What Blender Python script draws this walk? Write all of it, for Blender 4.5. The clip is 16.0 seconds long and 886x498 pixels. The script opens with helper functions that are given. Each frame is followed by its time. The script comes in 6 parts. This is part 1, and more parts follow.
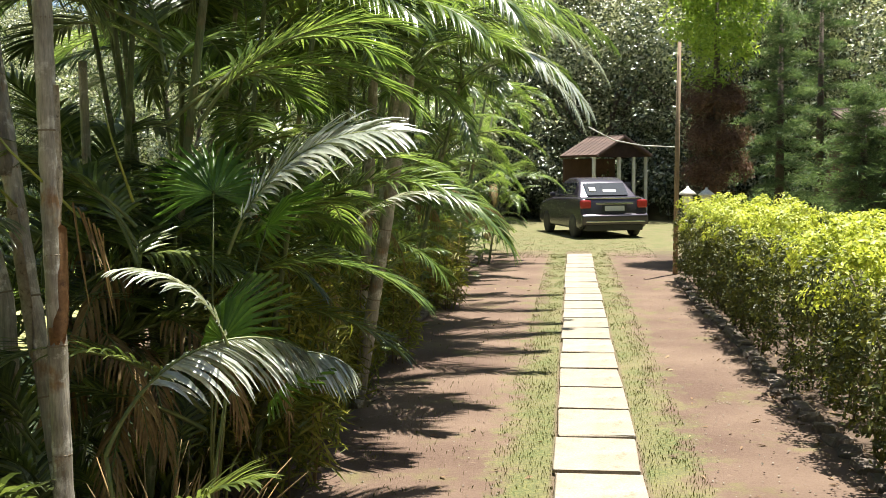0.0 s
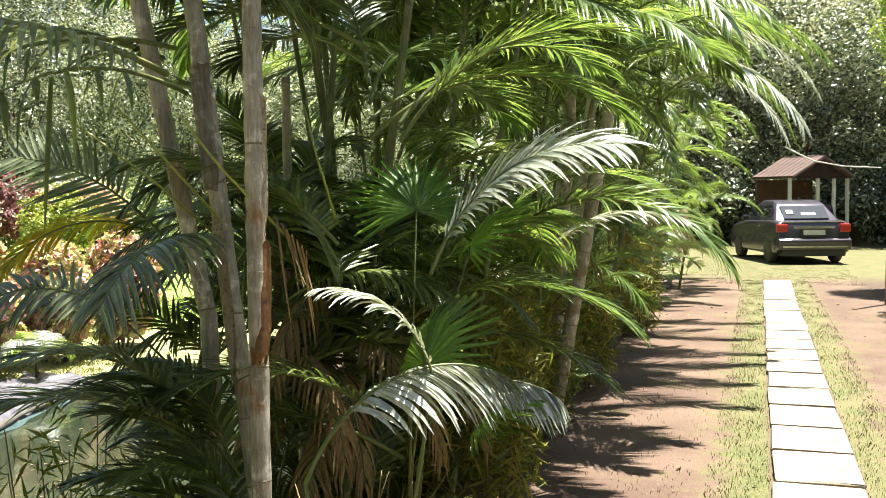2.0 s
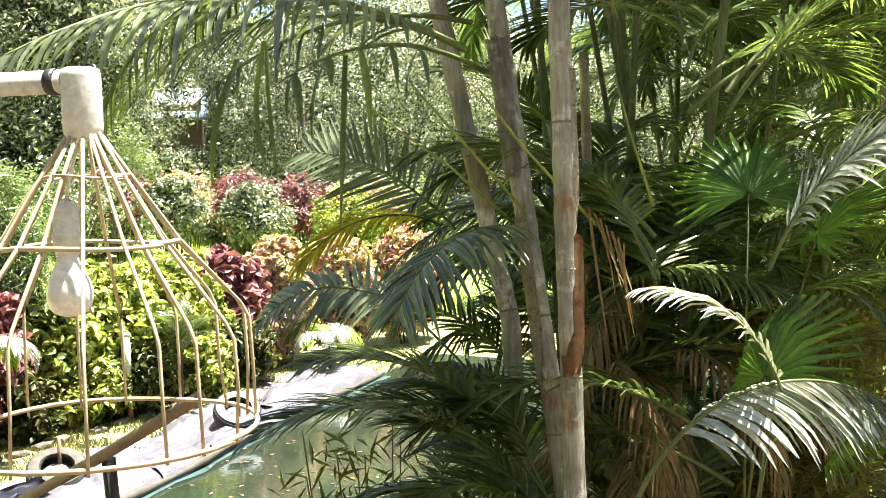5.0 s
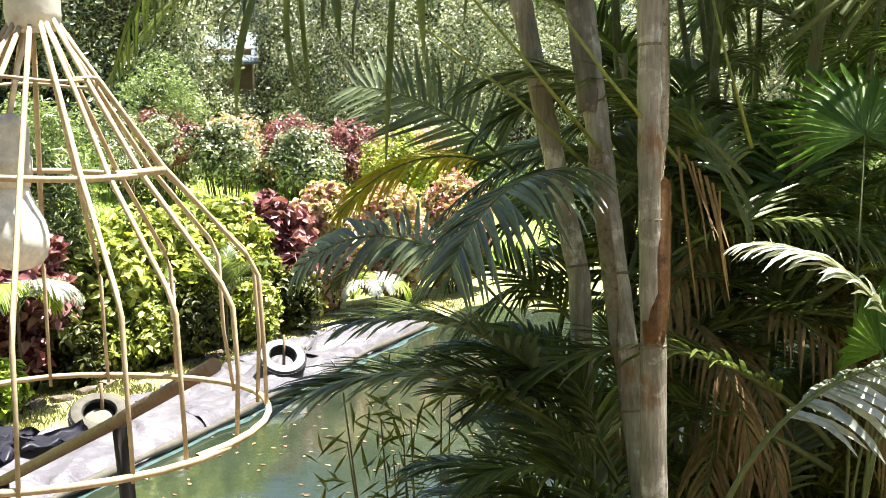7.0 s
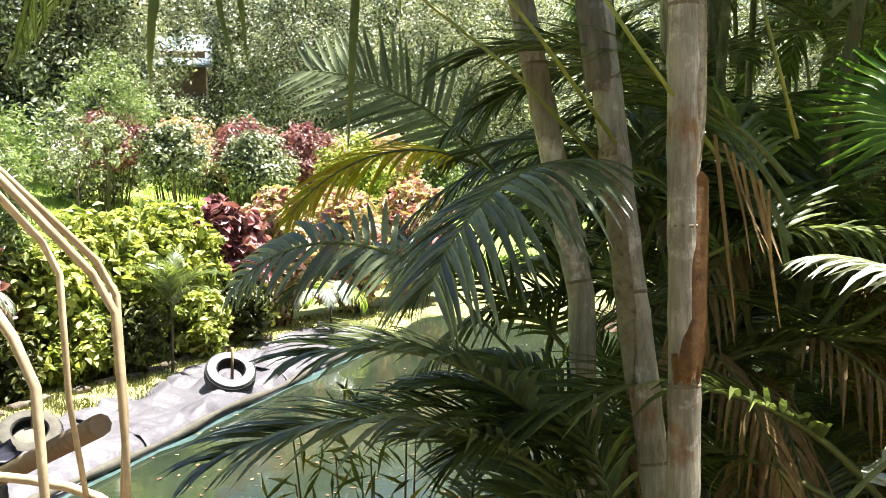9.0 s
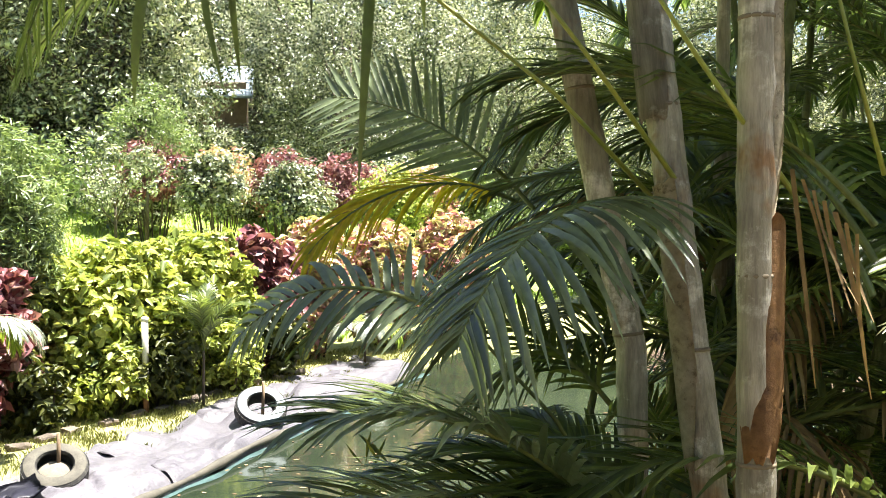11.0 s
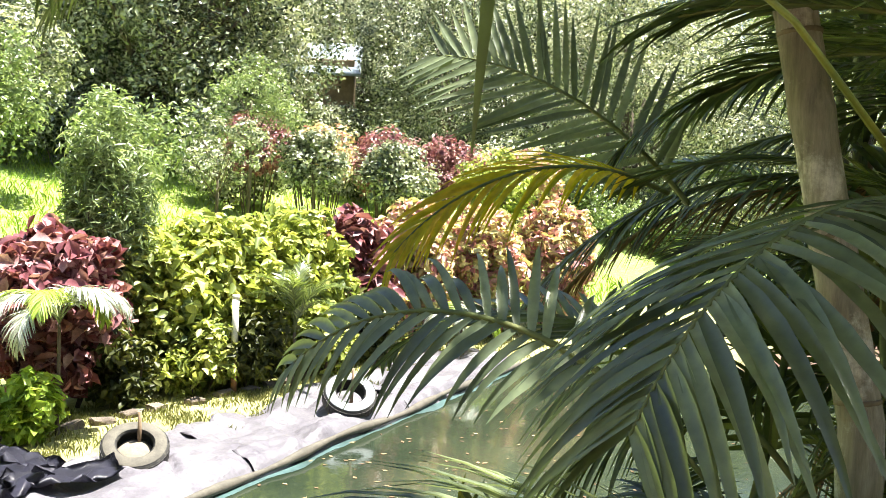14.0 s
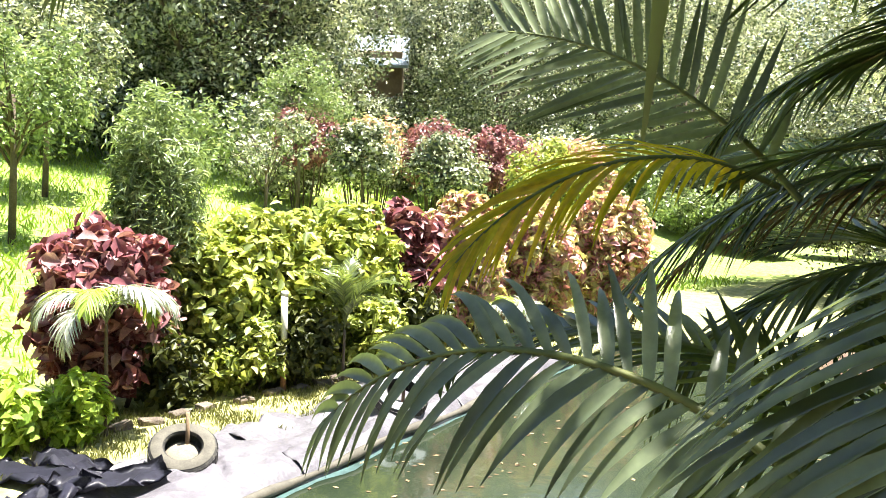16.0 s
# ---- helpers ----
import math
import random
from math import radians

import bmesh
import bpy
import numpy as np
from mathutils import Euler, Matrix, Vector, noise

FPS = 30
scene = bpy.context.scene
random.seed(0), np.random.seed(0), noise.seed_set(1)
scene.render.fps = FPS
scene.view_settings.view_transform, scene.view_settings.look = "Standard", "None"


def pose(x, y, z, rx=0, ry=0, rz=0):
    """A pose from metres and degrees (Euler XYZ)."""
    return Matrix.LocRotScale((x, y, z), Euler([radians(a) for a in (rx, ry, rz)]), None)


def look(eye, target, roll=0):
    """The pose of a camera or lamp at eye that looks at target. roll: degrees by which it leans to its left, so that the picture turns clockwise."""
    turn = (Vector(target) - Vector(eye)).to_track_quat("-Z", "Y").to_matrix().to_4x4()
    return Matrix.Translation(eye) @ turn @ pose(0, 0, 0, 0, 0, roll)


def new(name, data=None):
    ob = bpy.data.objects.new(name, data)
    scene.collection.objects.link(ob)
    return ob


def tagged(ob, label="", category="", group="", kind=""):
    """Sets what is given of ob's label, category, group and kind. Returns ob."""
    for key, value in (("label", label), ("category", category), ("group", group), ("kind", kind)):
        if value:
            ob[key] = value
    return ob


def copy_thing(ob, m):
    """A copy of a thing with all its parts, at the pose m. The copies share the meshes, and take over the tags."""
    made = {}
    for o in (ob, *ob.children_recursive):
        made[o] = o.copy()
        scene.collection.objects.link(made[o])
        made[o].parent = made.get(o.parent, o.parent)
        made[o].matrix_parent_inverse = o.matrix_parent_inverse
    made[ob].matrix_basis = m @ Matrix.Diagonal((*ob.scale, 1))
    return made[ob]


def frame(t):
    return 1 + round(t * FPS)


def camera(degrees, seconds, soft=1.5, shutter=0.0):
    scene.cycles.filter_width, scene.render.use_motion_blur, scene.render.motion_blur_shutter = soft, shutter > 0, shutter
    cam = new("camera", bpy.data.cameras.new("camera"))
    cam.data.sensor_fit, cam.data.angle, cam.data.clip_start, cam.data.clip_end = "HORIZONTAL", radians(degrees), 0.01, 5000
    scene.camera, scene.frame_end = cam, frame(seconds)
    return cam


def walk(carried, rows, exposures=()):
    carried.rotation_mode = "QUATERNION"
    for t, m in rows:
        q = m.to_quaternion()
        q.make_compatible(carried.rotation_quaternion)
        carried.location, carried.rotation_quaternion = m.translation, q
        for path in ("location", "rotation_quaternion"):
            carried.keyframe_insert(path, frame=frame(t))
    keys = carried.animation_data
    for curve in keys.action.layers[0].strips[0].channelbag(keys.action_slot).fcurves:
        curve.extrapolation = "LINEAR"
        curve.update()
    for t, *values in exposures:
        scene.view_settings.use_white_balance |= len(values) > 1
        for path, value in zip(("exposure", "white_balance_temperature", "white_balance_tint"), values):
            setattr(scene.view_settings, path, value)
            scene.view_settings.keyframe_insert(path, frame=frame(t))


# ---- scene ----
cam = camera(48.1, 16.0, soft=0.7)
PATH = [
    (0, (0.849, 0.272, 1.757), (0.592, 2.249, 1.604), -0.7),
    (0.5, (0.812, 0.345, 1.756), (0.465, 2.307, 1.577), -1.1),
    (1, (0.763, 0.412, 1.752), (0.315, 2.352, 1.57), -0.3),
    (1.5, (0.708, 0.478, 1.742), (0.179, 2.402, 1.599), -0.5),
    (2, (0.652, 0.547, 1.735), (0.047, 2.45, 1.63), -0.5),
    (2.5, (0.6, 0.608, 1.73), (-0.114, 2.474, 1.644), -0.5),
    (3, (0.546, 0.672, 1.737), (-0.228, 2.513, 1.632), -1.7),
    (3.5, (0.485, 0.741, 1.735), (-0.361, 2.548, 1.599), -1.6),
    (4, (0.436, 0.798, 1.732), (-0.505, 2.557, 1.59), -2.2),
    (4.5, (0.372, 0.859, 1.724), (-0.655, 2.57, 1.597), -2.1),
    (5, (0.31, 0.933, 1.715), (-0.786, 2.602, 1.607), -2.0),
    (5.2, (0.284, 0.964, 1.71), (-0.834, 2.619, 1.605), -1.7),
    (7.3, (-0.013, 1.335, 1.671), (-1.188, 2.94, 1.459), -1.3),
    (7.5, (-0.043, 1.359, 1.667), (-1.213, 2.969, 1.469), -1.1),
    (8, (-0.157, 1.475, 1.656), (-1.295, 3.109, 1.471), -1.1),
    (8.2, (-0.216, 1.571, 1.641), (-1.337, 3.216, 1.45), -0.8),
    (10.3, (-0.433, 1.843, 1.616), (-1.526, 3.509, 1.439), -0.3),
    (10.5, (-0.453, 1.886, 1.617), (-1.567, 3.541, 1.47), 0.0),
    (11, (-0.508, 1.998, 1.628), (-1.674, 3.617, 1.501), 0.0),
    (11.5, (-0.563, 2.1, 1.634), (-1.755, 3.7, 1.497), 1.5),
    (12, (-0.629, 2.195, 1.637), (-1.834, 3.782, 1.464), 2.2),
    (12.5, (-0.702, 2.283, 1.64), (-1.969, 3.819, 1.453), 2.3),
    (13, (-0.799, 2.384, 1.63), (-2.059, 3.927, 1.459), 2.9),
    (13.5, (-0.868, 2.444, 1.629), (-2.182, 3.945, 1.477), 3.0),
    (14, (-0.98, 2.538, 1.618), (-2.301, 4.031, 1.456), 2.4),
    (14.5, (-1.032, 2.589, 1.638), (-2.374, 4.059, 1.447), 1.8),
    (15, (-1.097, 2.647, 1.636), (-2.471, 4.087, 1.432), 0.9),
    (15.5, (-1.156, 2.692, 1.631), (-2.55, 4.113, 1.437), 0.8),
    (16, (-1.248, 2.781, 1.621), (-2.64, 4.205, 1.438), 1.6),
]
walk(cam, [(t, look(eye, target, roll)) for t, eye, target, roll in PATH], exposures=[(0.0, 1.58), (2.0, 2.02), (3.5, 2.38), (5.0, 2.4), (8.0, 2.05), (10.5, 2.25), (12.0, 2.25), (16.0, 2.3)])

# ---- world, sun, exposure ----
SUN_TO = Vector((0.16, 0.22, 1.0)).normalized()
world = bpy.data.worlds.new("world")
scene.world = world
world.use_nodes = True
wn = world.node_tree.nodes
sky = wn.new("ShaderNodeTexSky")
sky.sky_type = "NISHITA"
sky.sun_disc = False
sky.sun_elevation = math.asin(SUN_TO.z)
sky.sun_rotation = math.atan2(SUN_TO.x, SUN_TO.y)
world.node_tree.links.new(sky.outputs[0], wn["Background"].inputs[0])
wn["Background"].inputs[1].default_value = 0.05
sun_data = bpy.data.lights.new("sun", "SUN")
sun_data.energy, sun_data.angle, sun_data.color = 5.0, radians(0.53), (1.0, 0.95, 0.86)
sun = new("sun", sun_data)
sun.matrix_world = look((0, 0, 30), tuple(Vector((0, 0, 30)) - SUN_TO))


# ---- materials ----
def ramp(nt, fac, stops):
    r = nt.nodes.new("ShaderNodeValToRGB")
    while len(r.color_ramp.elements) < len(stops):
        r.color_ramp.elements.new(0.5)
    for e, (p, c) in zip(r.color_ramp.elements, stops):
        e.position, e.color = p, (*c, 1)
    nt.links.new(fac, r.inputs[0])
    return r.outputs[0]


def noise_tex(nt, scale, detail=4, vec=None, rough=0.55):
    n = nt.nodes.new("ShaderNodeTexNoise")
    n.inputs["Scale"].default_value = scale
    n.inputs["Detail"].default_value = detail
    n.inputs["Roughness"].default_value = rough
    if vec is not None:
        nt.links.new(vec, n.inputs["Vector"])
    return n.outputs["Fac"]


def mixc(nt, fac, a, b, mode="MIX"):
    m = nt.nodes.new("ShaderNodeMix")
    m.data_type, m.blend_type = "RGBA", mode
    for sock, v in ((m.inputs[0], fac), (m.inputs[6], a), (m.inputs[7], b)):
        if isinstance(v, (int, float)):
            sock.default_value = v
        elif isinstance(v, tuple):
            sock.default_value = (*v, 1)
        else:
            nt.links.new(v, sock)
    return m.outputs[2]


def start_mat(name):
    m = bpy.data.materials.new(name)
    m.use_nodes = True
    nt = m.node_tree
    return m, nt, nt.nodes["Principled BSDF"], nt.nodes["Material Output"]


def coords(nt, kind="Object"):
    return nt.nodes.new("ShaderNodeTexCoord").outputs[kind]


def bump(nt, fac, bsdf, strength, dist=0.01):
    b = nt.nodes.new("ShaderNodeBump")
    b.inputs["Strength"].default_value, b.inputs["Distance"].default_value = strength, dist
    nt.links.new(fac, b.inputs["Height"])
    nt.links.new(b.outputs[0], bsdf.inputs["Normal"])


def surface(name, a, b, scale=6.0, fine=60.0, rough=0.8, metal=0.0, relief=0.4, dist=0.01, stain=None, spread=0.12, kind="Object"):
    """Two-colour surface with patches at one scale and grain at another; objects differ a little from one another."""
    m, nt, p, out = start_mat(name)
    v = coords(nt, kind)
    big, small = noise_tex(nt, scale, 5, v), noise_tex(nt, fine, 6, v, 0.65)
    col = mixc(nt, ramp(nt, big, [(0.35, (0, 0, 0)), (0.65, (1, 1, 1))]), a, b)
    if stain:
        col = mixc(nt, ramp(nt, noise_tex(nt, scale * 2.7, 6, v, 0.7), [(0.55, (0, 0, 0)), (0.68, (1, 1, 1))]), col, stain)
    grain = ramp(nt, small, [(0.3, (0.72, 0.72, 0.72)), (0.7, (1.15, 1.15, 1.15))])
    col = mixc(nt, 1.0, col, grain, "MULTIPLY")
    info = nt.nodes.new("ShaderNodeObjectInfo")
    tone = ramp(nt, info.outputs["Random"], [(0, (1 - spread,) * 3), (1, (1 + spread * 0.4,) * 3)])
    col = mixc(nt, 1.0, col, tone, "MULTIPLY")
    nt.links.new(col, p.inputs["Base Color"])
    p.inputs["Roughness"].default_value, p.inputs["Metallic"].default_value = rough, metal
    if relief:
        bump(nt, small, p, relief, dist)
    return m


def leafy(name, stops, rough=0.45, through_light=0.35, glow=1.3, island=True, patch=3.0, spec=0.5, coat=0.0):
    """A leaf: colour from a ramp that each leaf enters at random, with light passing through the blade."""
    m, nt, p, out = start_mat(name)
    v = coords(nt)
    if island:
        rnd = nt.nodes.new("ShaderNodeNewGeometry").outputs["Random Per Island"]
    else:
        rnd = nt.nodes.new("ShaderNodeObjectInfo").outputs["Random"]
    mid = nt.nodes.new("ShaderNodeMath")
    mid.operation = "MULTIPLY_ADD"
    nt.links.new(noise_tex(nt, patch, 3, v), mid.inputs[0])
    mid.inputs[1].default_value = 0.9
    half = nt.nodes.new("ShaderNodeMath")
    half.operation = "MULTIPLY_ADD"
    nt.links.new(rnd, half.inputs[0])
    half.inputs[1].default_value, half.inputs[2].default_value = 0.7, -0.3
    nt.links.new(half.outputs[0], mid.inputs[2])
    col = ramp(nt, mid.outputs[0], stops)
    col = mixc(nt, 1.0, col, ramp(nt, noise_tex(nt, 45, 4, v), [(0.3, (0.75, 0.75, 0.75)), (0.7, (1.12, 1.12, 1.12))]), "MULTIPLY")
    nt.links.new(col, p.inputs["Base Color"])
    p.inputs["Roughness"].default_value = rough
    p.inputs["Specular IOR Level"].default_value = spec
    p.inputs["Coat Weight"].default_value, p.inputs["Coat Roughness"].default_value = coat, 0.22
    tr = nt.nodes.new("ShaderNodeBsdfTranslucent")
    nt.links.new(mixc(nt, 1.0, col, (glow, glow * 0.98, glow * 0.62), "MULTIPLY"), tr.inputs[0])
    mx = nt.nodes.new("ShaderNodeMixShader")
    mx.inputs[0].default_value = through_light
    nt.links.new(p.outputs[0], mx.inputs[1])
    nt.links.new(tr.outputs[0], mx.inputs[2])
    nt.links.new(mx.outputs[0], out.inputs[0])
    return m


def fibrous(name, a, b, pale, brown):
    """Cane bark: long upright fibres, pale and brown blotches."""
    m, nt, p, out = start_mat(name)
    v = coords(nt)
    mp = nt.nodes.new("ShaderNodeMapping")
    mp.inputs["Scale"].default_value = (1, 1, 0.10)
    nt.links.new(v, mp.inputs[0])
    fib = noise_tex(nt, 90, 6, mp.outputs[0], 0.7)
    col = mixc(nt, ramp(nt, noise_tex(nt, 5, 5, v), [(0.38, (0, 0, 0)), (0.62, (1, 1, 1))]), a, b)
    col = mixc(nt, ramp(nt, noise_tex(nt, 11, 6, v, 0.7), [(0.54, (0, 0, 0)), (0.66, (1, 1, 1))]), col, pale)
    col = mixc(nt, ramp(nt, noise_tex(nt, 3.4, 5, v, 0.65), [(0.56, (0, 0, 0)), (0.66, (1, 1, 1))]), col, brown)
    col = mixc(nt, 1.0, col, ramp(nt, fib, [(0.3, (0.55, 0.55, 0.55)), (0.7, (1.2, 1.2, 1.2))]), "MULTIPLY")
    nt.links.new(col, p.inputs["Base Color"])
    p.inputs["Roughness"].default_value = 0.8
    bump(nt, fib, p, 0.7, 0.006)
    return m


# One palm leaf thrice, light put into the colour: shaded, skylit grey, sunlit.
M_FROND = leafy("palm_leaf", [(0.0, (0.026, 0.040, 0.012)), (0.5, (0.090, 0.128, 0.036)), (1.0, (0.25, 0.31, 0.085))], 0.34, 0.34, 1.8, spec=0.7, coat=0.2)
M_FROND_GREY = leafy("skylit_grey_palm_leaf", [(0.0, (0.045, 0.062, 0.034)), (0.5, (0.135, 0.175, 0.095)), (1.0, (0.30, 0.36, 0.21))], 0.33, 0.30, 1.7, spec=0.8, coat=0.3)
M_FROND_SUN = leafy("sunlit_palm_leaf", [(0.0, (0.035, 0.065, 0.020)), (0.5, (0.115, 0.180, 0.050)), (1.0, (0.28, 0.37, 0.095))], 0.28, 0.42, 1.8, spec=0.6, coat=0.25)
# White gloss of sunlit fronds is put into this pale leaf colour.
M_FROND_PALE = leafy("sheen_pale_palm_leaf", [(0.0, (0.22, 0.26, 0.20)), (0.5, (0.42, 0.46, 0.39)), (1.0, (0.64, 0.66, 0.58))], 0.22, 0.18, 1.2, spec=1.0, coat=0.9)
# Bright yellow carries sunlight shining through the frond, put into its colour.
M_FROND_YELLOW = leafy("backlit_yellow_palm_leaf", [(0.0, (0.28, 0.33, 0.02)), (0.5, (0.56, 0.50, 0.03)), (1.0, (0.62, 0.42, 0.05))], 0.45, 0.55, 1.5)
M_FROND_DRY = leafy("dry_palm_leaf", [(0.0, (0.16, 0.10, 0.05)), (0.6, (0.30, 0.20, 0.09)), (1.0, (0.42, 0.32, 0.16))], 0.8, 0.25, 1.0)
M_RACHIS = surface("palm_rachis", (0.10, 0.14, 0.04), (0.19, 0.21, 0.06), 8, 40, 0.5, 0, 0.2, 0.003)
M_CANE = surface("dry_cane", (0.30, 0.19, 0.075), (0.17, 0.13, 0.05), 5, 50, 0.7, 0, 0.3, 0.004, spread=0.4)
M_TRUNK = fibrous("palm_trunk", (0.41, 0.375, 0.31), (0.25, 0.225, 0.17), (0.66, 0.63, 0.56), (0.26, 0.15, 0.07))
M_STEM_GREEN = fibrous("green_palm_stem", (0.17, 0.19, 0.09), (0.11, 0.13, 0.06), (0.30, 0.29, 0.19), (0.19, 0.14, 0.07))
M_RING = surface("palm_ring", (0.20, 0.16, 0.11), (0.28, 0.23, 0.16), 9, 60, 0.85)
M_SHEATH = surface("brown_sheath", (0.22, 0.11, 0.045), (0.34, 0.19, 0.08), 9, 70, 0.65, 0, 0.5, 0.005, stain=(0.12, 0.06, 0.03))
M_SHEATH_PALE = surface("pale_sheath", (0.55, 0.50, 0.40), (0.40, 0.34, 0.24), 14, 60, 0.75, 0, 0.5, 0.005, stain=(0.16, 0.13, 0.09))
M_BARK = surface("bark", (0.09, 0.065, 0.045), (0.15, 0.12, 0.09), 6, 40, 0.9, 0, 0.8, 0.02)
M_FAN = leafy("fan_palm_leaf", [(0.0, (0.045, 0.11, 0.02)), (0.5, (0.11, 0.22, 0.035)), (1.0, (0.20, 0.34, 0.06))], 0.35, 0.5, 1.8, patch=2.0)
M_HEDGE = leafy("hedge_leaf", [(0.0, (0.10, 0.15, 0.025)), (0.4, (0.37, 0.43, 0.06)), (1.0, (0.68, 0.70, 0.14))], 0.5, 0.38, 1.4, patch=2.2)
# Older leaf green, darkened further so the colour carries the hedge's lower shade.
M_HEDGE_OLD_SHADED = leafy("shaded_old_hedge_leaf", [(0.0, (0.025, 0.036, 0.010)), (0.5, (0.07, 0.085, 0.018)), (1.0, (0.19, 0.195, 0.035))], 0.5, 0.3, 1.2, patch=2.2)
M_COLEUS = leafy("lime_leaf", [(0.0, (0.060, 0.100, 0.026)), (0.5, (0.32, 0.38, 0.085)), (1.0, (0.80, 0.79, 0.30))], 0.45, 0.38, 1.4, patch=1.8)
M_RED = leafy("red_leaf", [(0.0, (0.085, 0.024, 0.034)), (0.5, (0.28, 0.095, 0.11)), (1.0, (0.66, 0.42, 0.42))], 0.36, 0.28, 1.1, patch=2.6)
M_CROTON = leafy("croton_leaf", [(0.0, (0.30, 0.07, 0.10)), (0.35, (0.64, 0.34, 0.34)), (0.55, (0.55, 0.52, 0.20)), (1.0, (0.76, 0.70, 0.46))], 0.40, 0.3, 1.1, patch=1.2)
M_SHRUB = leafy("grey_green_leaf", [(0.0, (0.05, 0.085, 0.03)), (0.5, (0.19, 0.26, 0.10)), (1.0, (0.46, 0.54, 0.27))], 0.32, 0.38, 1.3, spec=0.8)
# Dark stops paint shaded gaps into the crowns, pale stops glints and haze.
M_TREE = leafy("gap_shade_tree_leaf", [(0.0, (0.02, 0.03, 0.014)), (0.42, (0.065, 0.09, 0.04)), (0.62, (0.34, 0.38, 0.24)), (1.0, (0.66, 0.69, 0.52))], 0.24, 0.2, 1.3, patch=0.5, spec=1.0)
M_TREE_PALE = leafy("pale_gap_shade_tree_leaf", [(0.0, (0.03, 0.045, 0.02)), (0.38, (0.10, 0.13, 0.06)), (0.58, (0.44, 0.47, 0.32)), (1.0, (0.76, 0.77, 0.60))], 0.26, 0.22, 1.3, patch=0.5, spec=0.9)
M_CONIFER = leafy("conifer_needles", [(0.0, (0.05, 0.09, 0.045)), (0.5, (0.13, 0.21, 0.09)), (1.0, (0.28, 0.36, 0.18))], 0.5, 0.3, 1.3, patch=0.8)
M_CYPRESS = leafy("bright_conifer", [(0.0, (0.13, 0.22, 0.032)), (0.5, (0.31, 0.44, 0.065)), (1.0, (0.54, 0.62, 0.14))], 0.5, 0.4, 1.4, patch=0.9)
M_DEAD = leafy("dead_needles", [(0.0, (0.07, 0.04, 0.03)), (0.5, (0.17, 0.10, 0.07)), (1.0, (0.30, 0.19, 0.14))], 0.9, 0.2, 1.0, patch=0.9)
M_BANKGRASS = leafy("dry_grass_blade", [(0.0, (0.12, 0.15, 0.045)), (0.5, (0.24, 0.25, 0.09)), (1.0, (0.40, 0.38, 0.19))], 0.7, 0.4, 1.2, patch=1.5, spec=0.2)
M_GRASS = leafy("grass_blade", [(0.0, (0.075, 0.085, 0.022)), (0.5, (0.15, 0.155, 0.042)), (1.0, (0.27, 0.25, 0.10))], 0.7, 0.4, 1.2, patch=1.5, spec=0.2)
M_BAMBOOGRASS = leafy("thin_leaf", [(0.0, (0.06, 0.085, 0.015)), (0.5, (0.20, 0.22, 0.035)), (1.0, (0.42, 0.38, 0.09))], 0.5, 0.4, 1.3)
M_LITTER = leafy("fallen_leaf", [(0.0, (0.07, 0.045, 0.025)), (0.5, (0.20, 0.12, 0.06)), (1.0, (0.42, 0.32, 0.18))], 0.8, 0.1, 1.0)
M_SLAB = surface("stone_slab", (0.33, 0.29, 0.225), (0.265, 0.23, 0.17), 3.5, 70, 0.85, 0, 0.4, 0.006, stain=(0.22, 0.17, 0.12), spread=0.10)
M_KERB = surface("rough_stone", (0.13, 0.10, 0.08), (0.22, 0.18, 0.14), 7, 40, 0.9, 0, 0.9, 0.02, spread=0.4)
M_TARP = surface("silver_tarpaulin", (0.165, 0.158, 0.178), (0.115, 0.108, 0.126), 1.8, 24, 0.40, 0, 0.6, 0.02, stain=(0.19, 0.18, 0.20))
M_LINER = surface("teal_pond_liner", (0.05, 0.085, 0.08), (0.09, 0.16, 0.16), 4, 30, 0.35)
M_TARP_DARK = surface("black_tarpaulin", (0.03, 0.03, 0.045), (0.06, 0.06, 0.09), 3, 30, 0.4, 0, 0.3, 0.01)
M_RUBBER = surface("tyre_rubber", (0.035, 0.034, 0.033), (0.06, 0.058, 0.055), 7, 60, 0.75, 0, 0.4, 0.006, stain=(0.16, 0.15, 0.12))
M_RUBBER_PAINT = surface("painted_rubber", (0.27, 0.31, 0.33), (0.20, 0.23, 0.25), 9, 60, 0.6, 0, 0.3, 0.005, stain=(0.12, 0.12, 0.12))
M_RUBBER_DUSTY = surface("dusty_rubber", (0.125, 0.115, 0.09), (0.08, 0.073, 0.058), 9, 60, 0.8, 0, 0.4, 0.005)
M_SAND = surface("sand", (0.24, 0.21, 0.165), (0.19, 0.165, 0.125), 8, 80, 0.95)
M_BAMBOO = surface("bamboo_strip", (0.56, 0.46, 0.31), (0.42, 0.32, 0.19), 10, 60, 0.55, 0, 0.3, 0.002)
M_WHITE = surface("white_paint", (0.80, 0.78, 0.72), (0.70, 0.68, 0.62), 6, 60, 0.6, 0, 0.2, 0.003, stain=(0.62, 0.58, 0.50))
M_BULB = surface("opal_bulb", (0.85, 0.84, 0.80), (0.82, 0.81, 0.78), 6, 60, 0.25, 0, 0.0)
M_WOOD = surface("weathered_wood", (0.30, 0.21, 0.13), (0.22, 0.15, 0.09), 5, 50, 0.8, 0, 0.5, 0.004)
M_DARKPOST = surface("dark_post", (0.035, 0.028, 0.022), (0.055, 0.045, 0.035), 6, 50, 0.7)
M_RUST = surface("rusty_pipe", (0.28, 0.13, 0.06), (0.20, 0.09, 0.05), 9, 60, 0.8)
